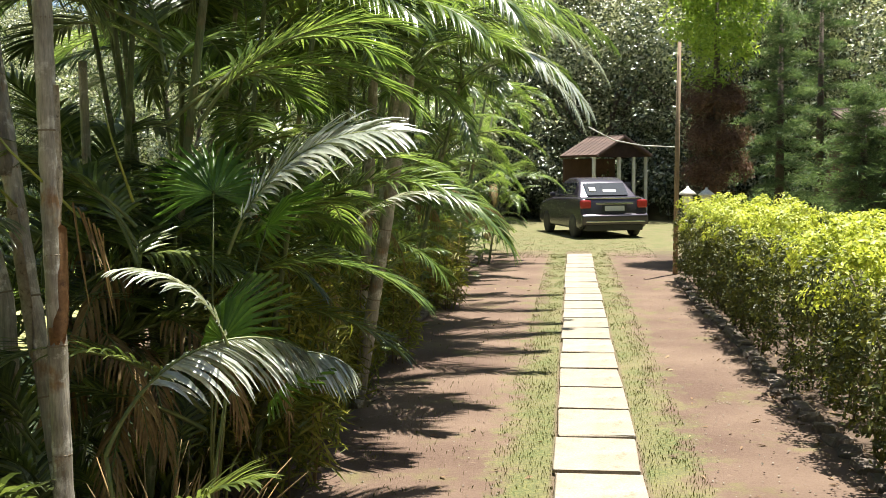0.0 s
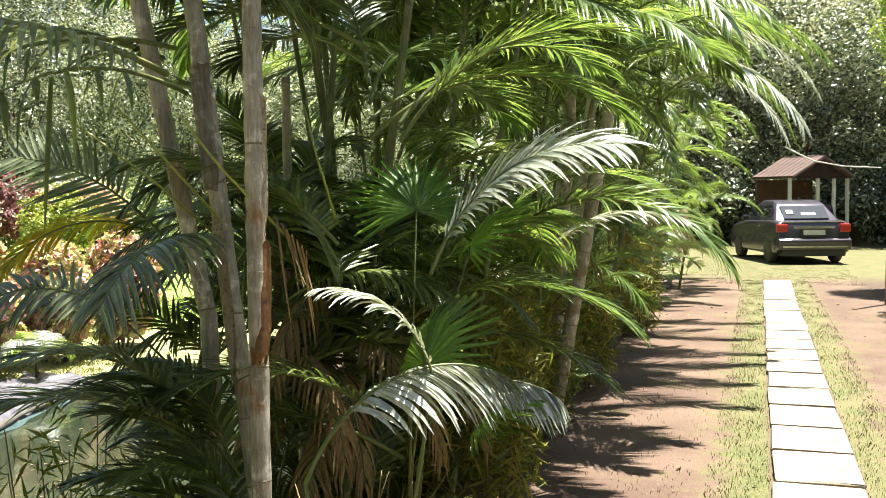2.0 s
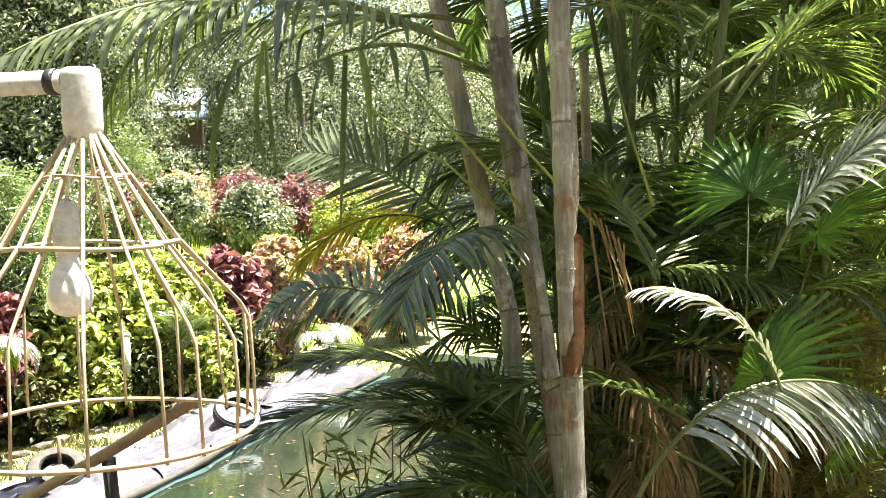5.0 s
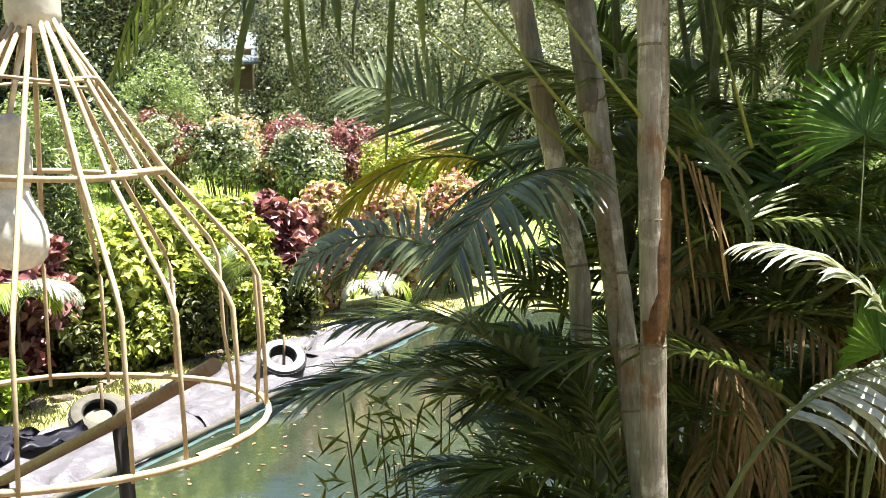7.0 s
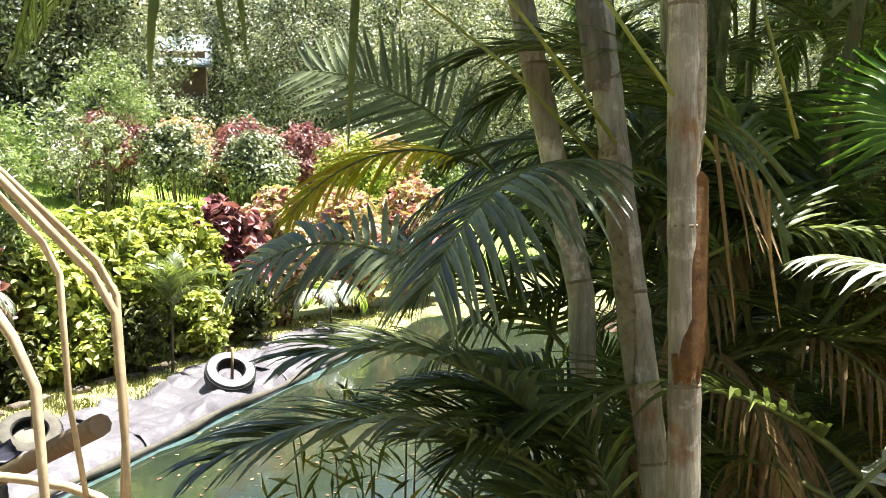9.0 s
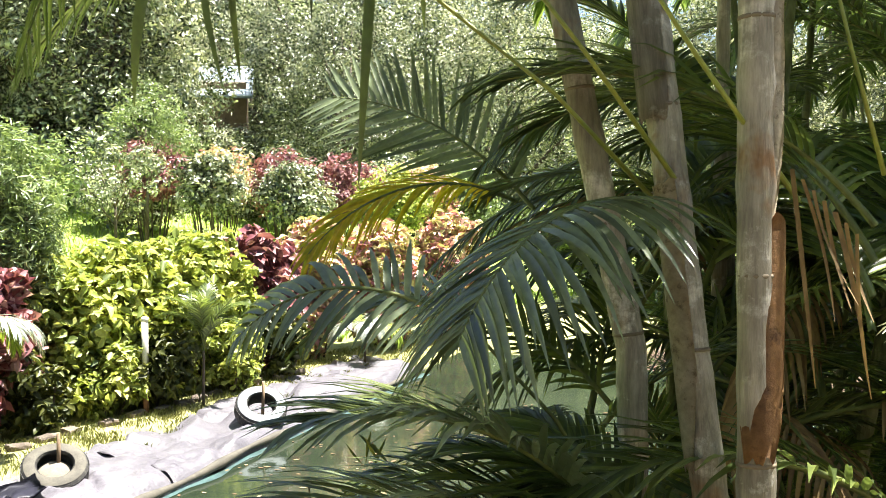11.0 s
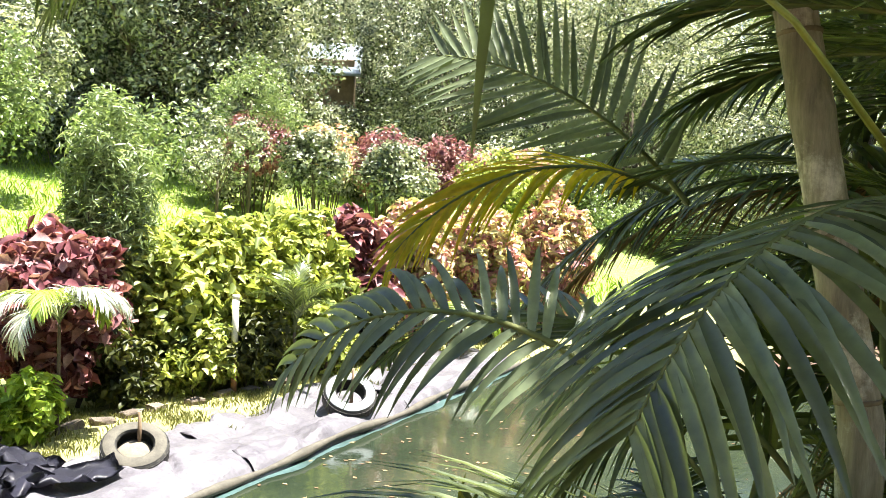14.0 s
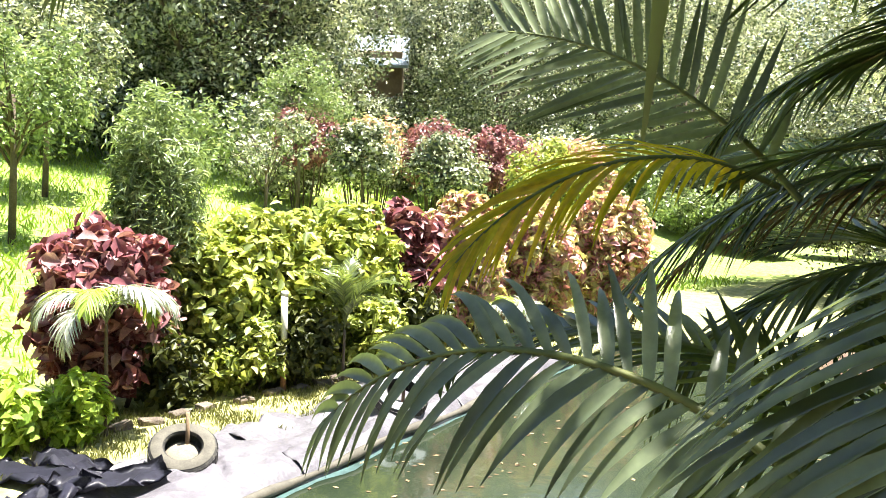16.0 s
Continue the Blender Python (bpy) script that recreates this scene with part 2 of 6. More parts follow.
M_TILE = surface("clay_roof_tile", (0.085, 0.052, 0.043), (0.125, 0.078, 0.062), 4, 50, 0.85, 0, 0.4, 0.01, stain=(0.05, 0.04, 0.035))
M_BRICKWALL = surface("dark_brown_wall", (0.09, 0.05, 0.035), (0.13, 0.075, 0.05), 3, 40, 0.85)
M_CAR = surface("car_paint", (0.075, 0.068, 0.085), (0.085, 0.078, 0.095), 2, 200, 0.24, 0.5, 0.0, spread=0.0)
M_CHROME = surface("chrome", (0.70, 0.70, 0.72), (0.66, 0.66, 0.68), 4, 90, 0.18, 1.0, 0.0)
M_BLACKPLASTIC = surface("black_plastic", (0.02, 0.02, 0.02), (0.03, 0.03, 0.03), 6, 90, 0.5)
M_REDLENS = surface("red_lens", (0.45, 0.03, 0.03), (0.50, 0.06, 0.05), 20, 90, 0.15, 0, 0.0)
M_PLATE = surface("number_plate", (0.75, 0.75, 0.72), (0.7, 0.7, 0.68), 8, 90, 0.4, 0, 0.0)
M_METALROOF = surface("pale_blue_roof", (0.27, 0.34, 0.43), (0.32, 0.39, 0.47), 1.5, 20, 0.5)
M_ROCK = surface("dark_rock", (0.05, 0.045, 0.04), (0.12, 0.11, 0.10), 1.2, 12, 0.9, 0, 0.9, 0.05)


def make_glass(name, tint, rough=0.02):
    m, nt, p, out = start_mat(name)
    p.inputs["Base Color"].default_value = (*tint, 1)
    p.inputs["Roughness"].default_value = rough
    p.inputs["Transmission Weight"].default_value = 0.35
    p.inputs["Specular IOR Level"].default_value = 0.9
    return m


M_GLASS = make_glass("car_glass", (0.05, 0.06, 0.07))


def water_mat():
    m, nt, p, out = start_mat("pond_water")
    v = coords(nt)
    col = mixc(nt, ramp(nt, noise_tex(nt, 0.9, 5, v), [(0.35, (0, 0, 0)), (0.7, (1, 1, 1))]), (0.016, 0.025, 0.015), (0.032, 0.043, 0.026))
    col = mixc(nt, ramp(nt, noise_tex(nt, 14, 6, v, 0.7), [(0.62, (0, 0, 0)), (0.70, (1, 1, 1))]), col, (0.075, 0.09, 0.055))
    nt.links.new(col, p.inputs["Base Color"])
    p.inputs["Roughness"].default_value = 0.08
    bump(nt, noise_tex(nt, 5, 3, v), p, 0.12, 0.02)
    return m


M_WATER = water_mat()


def ground_mat():
    """Dirt road with grass strips, lawn beyond: chosen by place on the plan."""
    m, nt, p, out = start_mat("ground")
    v = coords(nt)
    sep = nt.nodes.new("ShaderNodeSeparateXYZ")
    nt.links.new(v, sep.inputs[0])
    dirt = mixc(nt, ramp(nt, noise_tex(nt, 0.9, 6, v), [(0.35, (0, 0, 0)), (0.65, (1, 1, 1))]), (0.095, 0.057, 0.039), (0.158, 0.107, 0.074))
    dirt = mixc(nt, ramp(nt, noise_tex(nt, 26, 6, v, 0.75), [(0.58, (0, 0, 0)), (0.70, (1, 1, 1))]), dirt, (0.185, 0.130, 0.092))
    dirt = mixc(nt, ramp(nt, noise_tex(nt, 11, 6, v, 0.7), [(0.60, (0, 0, 0)), (0.72, (1, 1, 1))]), dirt, (0.085, 0.050, 0.033))
    dirt = mixc(nt, ramp(nt, noise_tex(nt, 1.6, 6, v, 0.7), [(0.55, (0, 0, 0)), (0.66, (0.75, 0.75, 0.75))]), dirt, (0.125, 0.112, 0.042))
    grass = mixc(nt, ramp(nt, noise_tex(nt, 2.2, 6, v), [(0.35, (0, 0, 0)), (0.65, (1, 1, 1))]), (0.070, 0.088, 0.026), (0.14, 0.112, 0.060))
    grass = mixc(nt, ramp(nt, noise_tex(nt, 40, 5, v, 0.7), [(0.45, (0, 0, 0)), (0.62, (1, 1, 1))]), grass, (0.155, 0.150, 0.050))
    soil = mixc(nt, noise_tex(nt, 7, 6, v, 0.7), (0.04, 0.028, 0.02), (0.13, 0.085, 0.055))
    lawn = mixc(nt, ramp(nt, noise_tex(nt, 0.35, 5, v), [(0.35, (0, 0, 0)), (0.65, (1, 1, 1))]), (0.13, 0.25, 0.035), (0.28, 0.37, 0.07))
    lawn = mixc(nt, ramp(nt, noise_tex(nt, 9, 6, v, 0.7), [(0.45, (0, 0, 0)), (0.62, (1, 1, 1))]), lawn, (0.36, 0.42, 0.12))

    def math_node(op, a, b):
        n = nt.nodes.new("ShaderNodeMath")
        n.operation = op
        for s, val in zip(n.inputs, (a, b)):
            if isinstance(val, (int, float)):
                s.default_value = val
            else:
                nt.links.new(val, s)
        return n.outputs[0]

    wob = math_node("MULTIPLY", math_node("SUBTRACT", noise_tex(nt, 3.1, 7, v, 0.75), 0.5), 1.25)
    x = math_node("ADD", sep.outputs[0], wob)
    y = math_node("ADD", sep.outputs[1], math_node("MULTIPLY", wob, 5.0))

    def band(lo, hi, soft=0.07):
        a = nt.nodes.new("ShaderNodeMapRange")
        nt.links.new(x, a.inputs[0])
        a.inputs[1].default_value, a.inputs[2].default_value = lo - soft, lo + soft
        b = nt.nodes.new("ShaderNodeMapRange")
        nt.links.new(x, b.inputs[0])
        b.inputs[1].default_value, b.inputs[2].default_value, b.inputs[3].default_value, b.inputs[4].default_value = hi - soft, hi + soft, 1, 0
        return math_node("MULTIPLY", a.outputs[0], b.outputs[0])

    col = mixc(nt, band(0.40, 1.58, 0.10), dirt, grass)
    x = sep.outputs[0]
    col = mixc(nt, band(0.73, 1.27, 0.02), col, mixc(nt, noise_tex(nt, 12, 6, v, 0.7), (0.07, 0.045, 0.03), (0.16, 0.11, 0.075)))
    x = math_node("ADD", sep.outputs[0], wob)
    col = mixc(nt, band(-3.6, -1.0, 0.06), col, soil)
    col = mixc(nt, band(2.5, 3.7, 0.1), col, soil)
    col = mixc(nt, band(3.7, 400, 0.1), col, grass)
    bank = mixc(nt, ramp(nt, noise_tex(nt, 6, 6, v, 0.7), [(0.4, (0, 0, 0)), (0.62, (1, 1, 1))]), (0.24, 0.25, 0.085), (0.38, 0.36, 0.16))
    col = mixc(nt, band(-400, -8.0, 0.2), col, bank)
    col = mixc(nt, band(-400, -13.0, 0.6), col, lawn)
    far = nt.nodes.new("ShaderNodeMapRange")
    nt.links.new(y, far.inputs[0])
    far.inputs[1].default_value, far.inputs[2].default_value = 21.0, 23.0
    col = mixc(nt, math_node("MULTIPLY", far.outputs[0], band(-4, 40, 0.3)), col, grass)
    nt.links.new(col, p.inputs["Base Color"])
    p.inputs["Roughness"].default_value = 0.95
    bump(nt, noise_tex(nt, 30, 8, v, 0.7), p, 0.7, 0.02)
    return m


M_GROUND = ground_mat()


# ---- helpers of shape ----
def mesh_of(name, verts, faces, material, smooth=False):
    me = bpy.data.meshes.new(name)
    me.from_pydata(verts, [], faces)
    me.materials.append(material)
    if smooth:
        me.shade_smooth()
    me.update()
    return me


def thing(name, at, label, category, group="", kind=""):
    """An empty at the foot of a thing; its parts go under it."""
    ob = new(name)
    ob.empty_display_size = 0.1
    ob.matrix_world = at if isinstance(at, Matrix) else Matrix.Translation(at)
    return tagged(ob, label, category, group, kind)


def part(name, data, material, parent, label="", m=None):
    """Links a bmesh or mesh as ONE mesh object under a thing or a part."""
    if isinstance(data, bmesh.types.BMesh):
        me = bpy.data.meshes.new(name)
        data.to_mesh(me)
        data.free()
        me.materials.append(material)
    else:
        me = data
    ob = new(name, me)
    if parent is not None:
        ob.parent = parent
    if m is not None:
        ob.matrix_basis = m
    if label:
        ob["label"] = label
    return ob


def tube(points, radii, sides=8, cap=True):
    """A bmesh tube along points, with a radius at each."""
    bm = bmesh.new()
    rings = []
    pts = [Vector(p) for p in points]
    for i, p in enumerate(pts):
        d = (pts[min(i + 1, len(pts) - 1)] - pts[max(i - 1, 0)]).normalized()
        side = d.cross(Vector((0, 0, 1)) if abs(d.z) < 0.9 else Vector((1, 0, 0))).normalized()
        up = side.cross(d)
        r = radii[i] if isinstance(radii, (list, tuple)) else radii
        rings.append([bm.verts.new(p + side * math.cos(a) * r + up * math.sin(a) * r) for a in [k * math.tau / sides for k in range(sides)]])
    for a, b in zip(rings, rings[1:]):
        for k in range(sides):
            bm.faces.new((a[k], a[(k + 1) % sides], b[(k + 1) % sides], b[k])).smooth = True
    if cap:
        bm.faces.new(rings[0][::-1])
        bm.faces.new(rings[-1])
    bmesh.ops.recalc_face_normals(bm, faces=bm.faces)
    return bm


def box(size, bevel=0.01, taper=1.0):
    bm = bmesh.new()
    bmesh.ops.create_cube(bm, size=1)
    for v in bm.verts:
        k = taper if v.co.z > 0 else 1
        v.co = Vector((v.co.x * size[0] * k, v.co.y * size[1] * k, v.co.z * size[2]))
    if bevel:
        bmesh.ops.bevel(bm, geom=bm.edges[:], offset=bevel, segments=2, affect="EDGES", profile=0.6)
    return bm


def lathe(profile, sides=16):
    """Turned shape from (radius, height) pairs."""
    bm = bmesh.new()
    rings = [[bm.verts.new((r * math.cos(k * math.tau / sides), r * math.sin(k * math.tau / sides), z)) for k in range(sides)] for r, z in profile]
    for a, b in zip(rings, rings[1:]):
        for k in range(sides):
            bm.faces.new((a[k], a[(k + 1) % sides], b[(k + 1) % sides], b[k])).smooth = True
    bm.faces.new(rings[0][::-1])
    bm.faces.new(rings[-1])
    return bm


def frond_mesh(name, length, rise, fall, pairs=34, leaf=0.42, width=0.028, vee=25, hang=0.5, petiole=0.22, rng=None, material=None, segs=4, lean=52, side=0.0, roll=0.0, ragged=0.0):
    """A feather leaf that starts at the origin along +Y: the midrib climbs at `rise` degrees and ends at `fall`."""
    rng = rng or random.Random(1)
    verts, faces = [], []
    n = 22
    p, spine = Vector((0, 0, 0)), []
    for i in range(n + 1):
        a = radians(rise + (fall - rise) * (i / n) ** 1.15)
        d = Vector((side * math.sin(i / n * 2.0), math.cos(a), math.sin(a))).normalized()
        spine.append((p.copy(), d))
        p = p + d * (length / n)
    for i, (q, d) in enumerate(spine):
        r = 0.011 * (length / 1.6) * (1.15 - i / n) + 0.0015
        up = Vector((1, 0, 0)).cross(d)
        for k in range(4):
            a = k * math.pi / 2
            verts.append(q + Vector((1, 0, 0)) * math.cos(a) * r + up * math.sin(a) * r)
        if i:
            b = 4 * (i - 1)
            for k in range(4):
                faces.append((b + k, b + (k + 1) % 4, b + 4 + (k + 1) % 4, b + 4 + k))
    rib_faces = len(faces)
    for i in range(pairs):
        s = petiole + (1 - petiole) * (i + 0.5) / pairs
        f = s * n
        j = min(int(f), n - 1)
        q = spine[j][0].lerp(spine[j + 1][0], f - j)
        d = spine[j][1]
        up = Vector((1, 0, 0)).cross(d).normalized()
        u = (s - petiole) / (1 - petiole)
        size = leaf * (0.55 + 0.45 * math.sin(min(1, u * 1.9) * math.pi / 2)) * (1 - 0.62 * u ** 3)
        for sgn in (-1, 1):
            if rng.random() < 0.03:
                continue
            ang = radians(lean - 26 * u + rng.uniform(-6, 6))
            v = radians(vee + rng.uniform(-9, 9))
            rx = Vector((1, 0, 0)) * math.cos(radians(roll)) + up * math.sin(radians(roll))
            rz = up * math.cos(radians(roll)) - Vector((1, 0, 0)) * math.sin(radians(roll))
            out = rx * sgn * math.cos(v) + rz * math.sin(v)
            dd = (d * math.cos(ang) + out * math.sin(ang)).normalized()
            ln = size * rng.uniform(0.86, 1.1) * (1 - ragged * rng.random())
            w0 = width * rng.uniform(0.85, 1.15)
            hg = hang * rng.uniform(0.75, 1.3)
            pos = q.copy()
            base = len(verts)
            for k in range(segs + 1):
                t = k / segs
                wd = dd.cross(rz).normalized() if abs(dd.dot(rz)) < 0.98 else d
                w = w0 * (0.5 + 0.5 * min(1, t * 4)) * (1 - t ** 2.2) + 0.001
                nrm = wd.cross(dd).normalized()
                verts.extend((pos - wd * w * 0.5 + nrm * w * 0.16, pos - nrm * w * 0.05, pos + wd * w * 0.5 + nrm * w * 0.16))
                if k:
                    b = base + 3 * (k - 1)
                    faces.append((b, b + 1, b + 4, b + 3))
                    faces.append((b + 1, b + 2, b + 5, b + 4))
                dd = (dd + Vector((0, 0, -hg * (0.5 + t) / segs))).normalized()
                pos = pos + dd * (ln / segs)
    me = mesh_of(name, verts, faces, material or M_FROND)
    me.materials.append(M_RACHIS)
    idx = np.zeros(len(faces), dtype=np.int32)
    idx[:rib_faces] = 1
    me.polygons.foreach_set("material_index", idx)
    me.shade_smooth()
    return me


def leaf_cloud(name, centres, normals, size, material, seed=0, aspect=0.5, fold=0.25, spread=0.55, petal=1):
    """Many small pointed leaves, one at each centre, turned about its normal: numpy, one mesh."""
    rs = np.random.RandomState(seed)
    c, nr = np.asarray(centres, float), np.asarray(normals, float)
    k = len(c)
    nr = nr + rs.normal(0, spread, (k, 3))
    nr /= np.linalg.norm(nr, axis=1)[:, None] + 1e-9
    t = rs.normal(0, 1, (k, 3))
    t -= nr * (t * nr).sum(1)[:, None]
    t /= np.linalg.norm(t, axis=1)[:, None] + 1e-9
    b = np.cross(nr, t)
    s = (size * rs.uniform(0.6, 1.35, k))[:, None]
    w = s * aspect * 0.5
    nv = 6 if petal > 1 else 4
    v = np.empty((k, nv, 3))
    if petal > 1:
        bend = nr * s * 0.10
        v[:, 0] = c - t * s * 0.5 - bend
        v[:, 1] = c - t * s * 0.16 + b * w + nr * w * fold
        v[:, 2] = c + t * s * 0.18 + b * w * 0.78 + nr * w * fold
        v[:, 3] = c + t * s * 0.56 - bend * 2
        v[:, 4] = c + t * s * 0.18 - b * w * 0.78 + nr * w * fold
        v[:, 5] = c - t * s * 0.16 - b * w + nr * w * fold
        i = np.arange(k)[:, None] * 6
        f = np.concatenate([np.hstack([i, i + 1, i + 2]), np.hstack([i, i + 2, i + 3]), np.hstack([i, i + 3, i + 4]), np.hstack([i, i + 4, i + 5])])
    else:
        v[:, 0] = c - t * s * 0.5
        v[:, 1] = c + b * w + nr * w * fold
        v[:, 2] = c + t * s * 0.5 - nr * s * 0.12
        v[:, 3] = c - b * w + nr * w * fold
        i = np.arange(k)[:, None] * 4
        f = np.concatenate([np.hstack([i, i + 1, i + 2]), np.hstack([i, i + 2, i + 3])])
    me = bpy.data.meshes.new(name)
    me.vertices.add(k * nv)
    me.vertices.foreach_set("co", v.reshape(-1))
    me.loops.add(len(f) * 3)
    me.loops.foreach_set("vertex_index", f.reshape(-1).astype(np.int32))
    me.polygons.add(len(f))
    me.polygons.foreach_set("loop_start", np.arange(0, len(f) * 3, 3, dtype=np.int32))
    me.polygons.foreach_set("loop_total", np.full(len(f), 3, dtype=np.int32))
    me.materials.append(material)
    me.update(calc_edges=True)
    return me


def clumps(rs, centre, spreads, count, radius, per, flat=1.0, up=0.7):
    """Leaf places on the shells of many small clumps inside an ellipsoid: uneven outline, gaps between."""
    d = rs.normal(0, 1, (count, 3))
    d /= np.linalg.norm(d, axis=1)[:, None]
    cc = np.asarray(centre) + d * (rs.uniform(0.25, 1.0, count) ** 0.5)[:, None] * np.asarray(spreads)
    q = rs.normal(0, 1, (count, per, 3))
    q /= np.linalg.norm(q, axis=2)[..., None]
    rad = radius * rs.uniform(0.5, 1.3, (count, 1, 1)) * rs.uniform(0.55, 1.05, (count, per, 1))
    pts = cc[:, None, :] + q * rad * np.array([1, 1, flat])
    nrm = q * 0.8 + np.array([0, 0, up])
    return pts.reshape(-1, 3), nrm.reshape(-1, 3), cc



# ---- ground ----
WATER_Z = -1.42


def far_edge(y):
    return -8.15 - (y - 7.1) * 0.27


def smooth(a, b, x):
    t = max(0.0, min(1.0, (x - a) / (b - a)))
    return t * t * (3 - 2 * t)


def ground_z(x, y):
    e = far_edge(min(max(y, 2), 17))
    z = 0.0
    if x < -1.7:
        inside = smooth(1.0, 2.4, y) * (1 - smooth(16.5, 18.5, y))
        low = -1.3 - 0.06 * inside * smooth(e - 1.6, e - 1.2, x) - 0.49 * inside * smooth(e - 0.1, e + 0.25, x) * (1 - smooth(-4.2, -3.2, x))
        z = low * (1 - smooth(-3.6, -1.7, x))
        up = max(0.0, e - 3.6 - x)
        z += up * 0.155 * smooth(0, 4, up) + 0.22 * max(0.0, min(up, 130) - 34)
        z += 0.05 * noise.noise(Vector((x * 0.6, y * 0.6, 0)))
    z += 0.34 * max(0.0, min(y, 160) - 40) * smooth(-14, -2, x)
    z += 0.012 * noise.noise(Vector((x * 2.1, y * 2.1, 3))) * (0.35 if 0.5 < x < 1.5 else 1)
    return z


def axis(fine_lo, fine_hi, step, lo, hi):
    out = list(np.arange(fine_lo, fine_hi + step / 2, step))
    for sgn, end in ((-1, lo), (1, hi)):
        v, s = (fine_lo if sgn < 0 else fine_hi), step
        while abs(v) < abs(end) - 1e-6 and (v - end) * sgn < 0:
            s *= 1.22
            v = v + sgn * s
            out.append(v)
    return sorted(out)


gx, gy = axis(-14, 4, 0.16, -600, 600), axis(0, 24, 0.2, -600, 600)
gv = [(x, y, ground_z(x, y)) for y in gy for x in gx]
gf = [(j * len(gx) + i, j * len(gx) + i + 1, (j + 1) * len(gx) + i + 1, (j + 1) * len(gx) + i) for j in range(len(gy) - 1) for i in range(len(gx) - 1)]
ground = tagged(new("ground", mesh_of("ground", gv, gf, M_GROUND, True)), "reddish dirt road, grass verges, bank and lawn", "ground", kind="structure")

# pond water
wv, wf = [], []
ys = np.arange(2.0, 17.6, 0.4)
for y in ys:
    wv += [(far_edge(y) - 0.05, y, WATER_Z), (-3.3, y, WATER_Z)]
wf = [(2 * i, 2 * i + 1, 2 * i + 3, 2 * i + 2) for i in range(len(ys) - 1)]
water = tagged(new("water", mesh_of("water", wv, wf, M_WATER)), "still murky green pond water", "pond", kind="structure")


# ---- palms ----
rng = random.Random(7)
FRONDS = [frond_mesh("frond", rng.uniform(1.2, 1.8), rng.uniform(40, 72), rng.uniform(-60, -15), rng.randint(40, 52), rng.uniform(0.34, 0.48), rng.uniform(0.018, 0.025),
                     rng.uniform(5, 38), rng.uniform(0.3, 1.1), 0.18, rng, side=rng.uniform(-0.3, 0.3)) for _ in range(16)]
YOUNG = [frond_mesh("frond", rng.uniform(0.8, 1.2), rng.uniform(50, 78), rng.uniform(-45, 5), 34, rng.uniform(0.24, 0.34), 0.018, rng.uniform(5, 30), rng.uniform(0.4, 1.0), 0.22, rng, side=rng.uniform(-0.2, 0.2)) for _ in range(8)]
# Copies with sunlight put into the leaf colour, for the sunny clumps.
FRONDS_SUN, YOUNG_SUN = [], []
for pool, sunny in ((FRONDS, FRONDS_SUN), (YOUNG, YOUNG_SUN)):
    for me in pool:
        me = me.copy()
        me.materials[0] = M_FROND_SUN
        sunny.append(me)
DRY = [frond_mesh("frond", rng.uniform(0.7, 1.1), rng.uniform(0, 40), -85, 26, 0.28, 0.014, 0, 2.2, 0.2, rng, material=M_FROND_DRY) for _ in range(3)]


def stem_mesh(pts, r0, r1, seed=0):
    """A ringed cane: slightly swollen at each node."""
    r = random.Random(seed)
    line, rad = [], []
    pts = [Vector(p) for p in pts]
    total = sum((b - a).length for a, b in zip(pts, pts[1:]))
    n = max(6, int(total / 0.045))
    for i in range(n + 1):
        f = i / n * (len(pts) - 1)
        j = min(int(f), len(pts) - 2)
        q = pts[j].lerp(pts[j + 1], f - j)
        q = q + Vector((noise.noise(q * 2.3), noise.noise(q * 2.3 + Vector((5, 5, 5))), 0)) * 0.004
        line.append(q)
        rad.append((r0 + (r1 - r0) * i / n) * (1.06 if i % 4 == 0 else 1.0) * r.uniform(0.98, 1.02))
    return tube(line, rad, 12)


def ring_mesh(r):
    return lathe([(r * 1.03, -0.004), (r * 1.055, 0.0), (r * 1.03, 0.004)], 14)


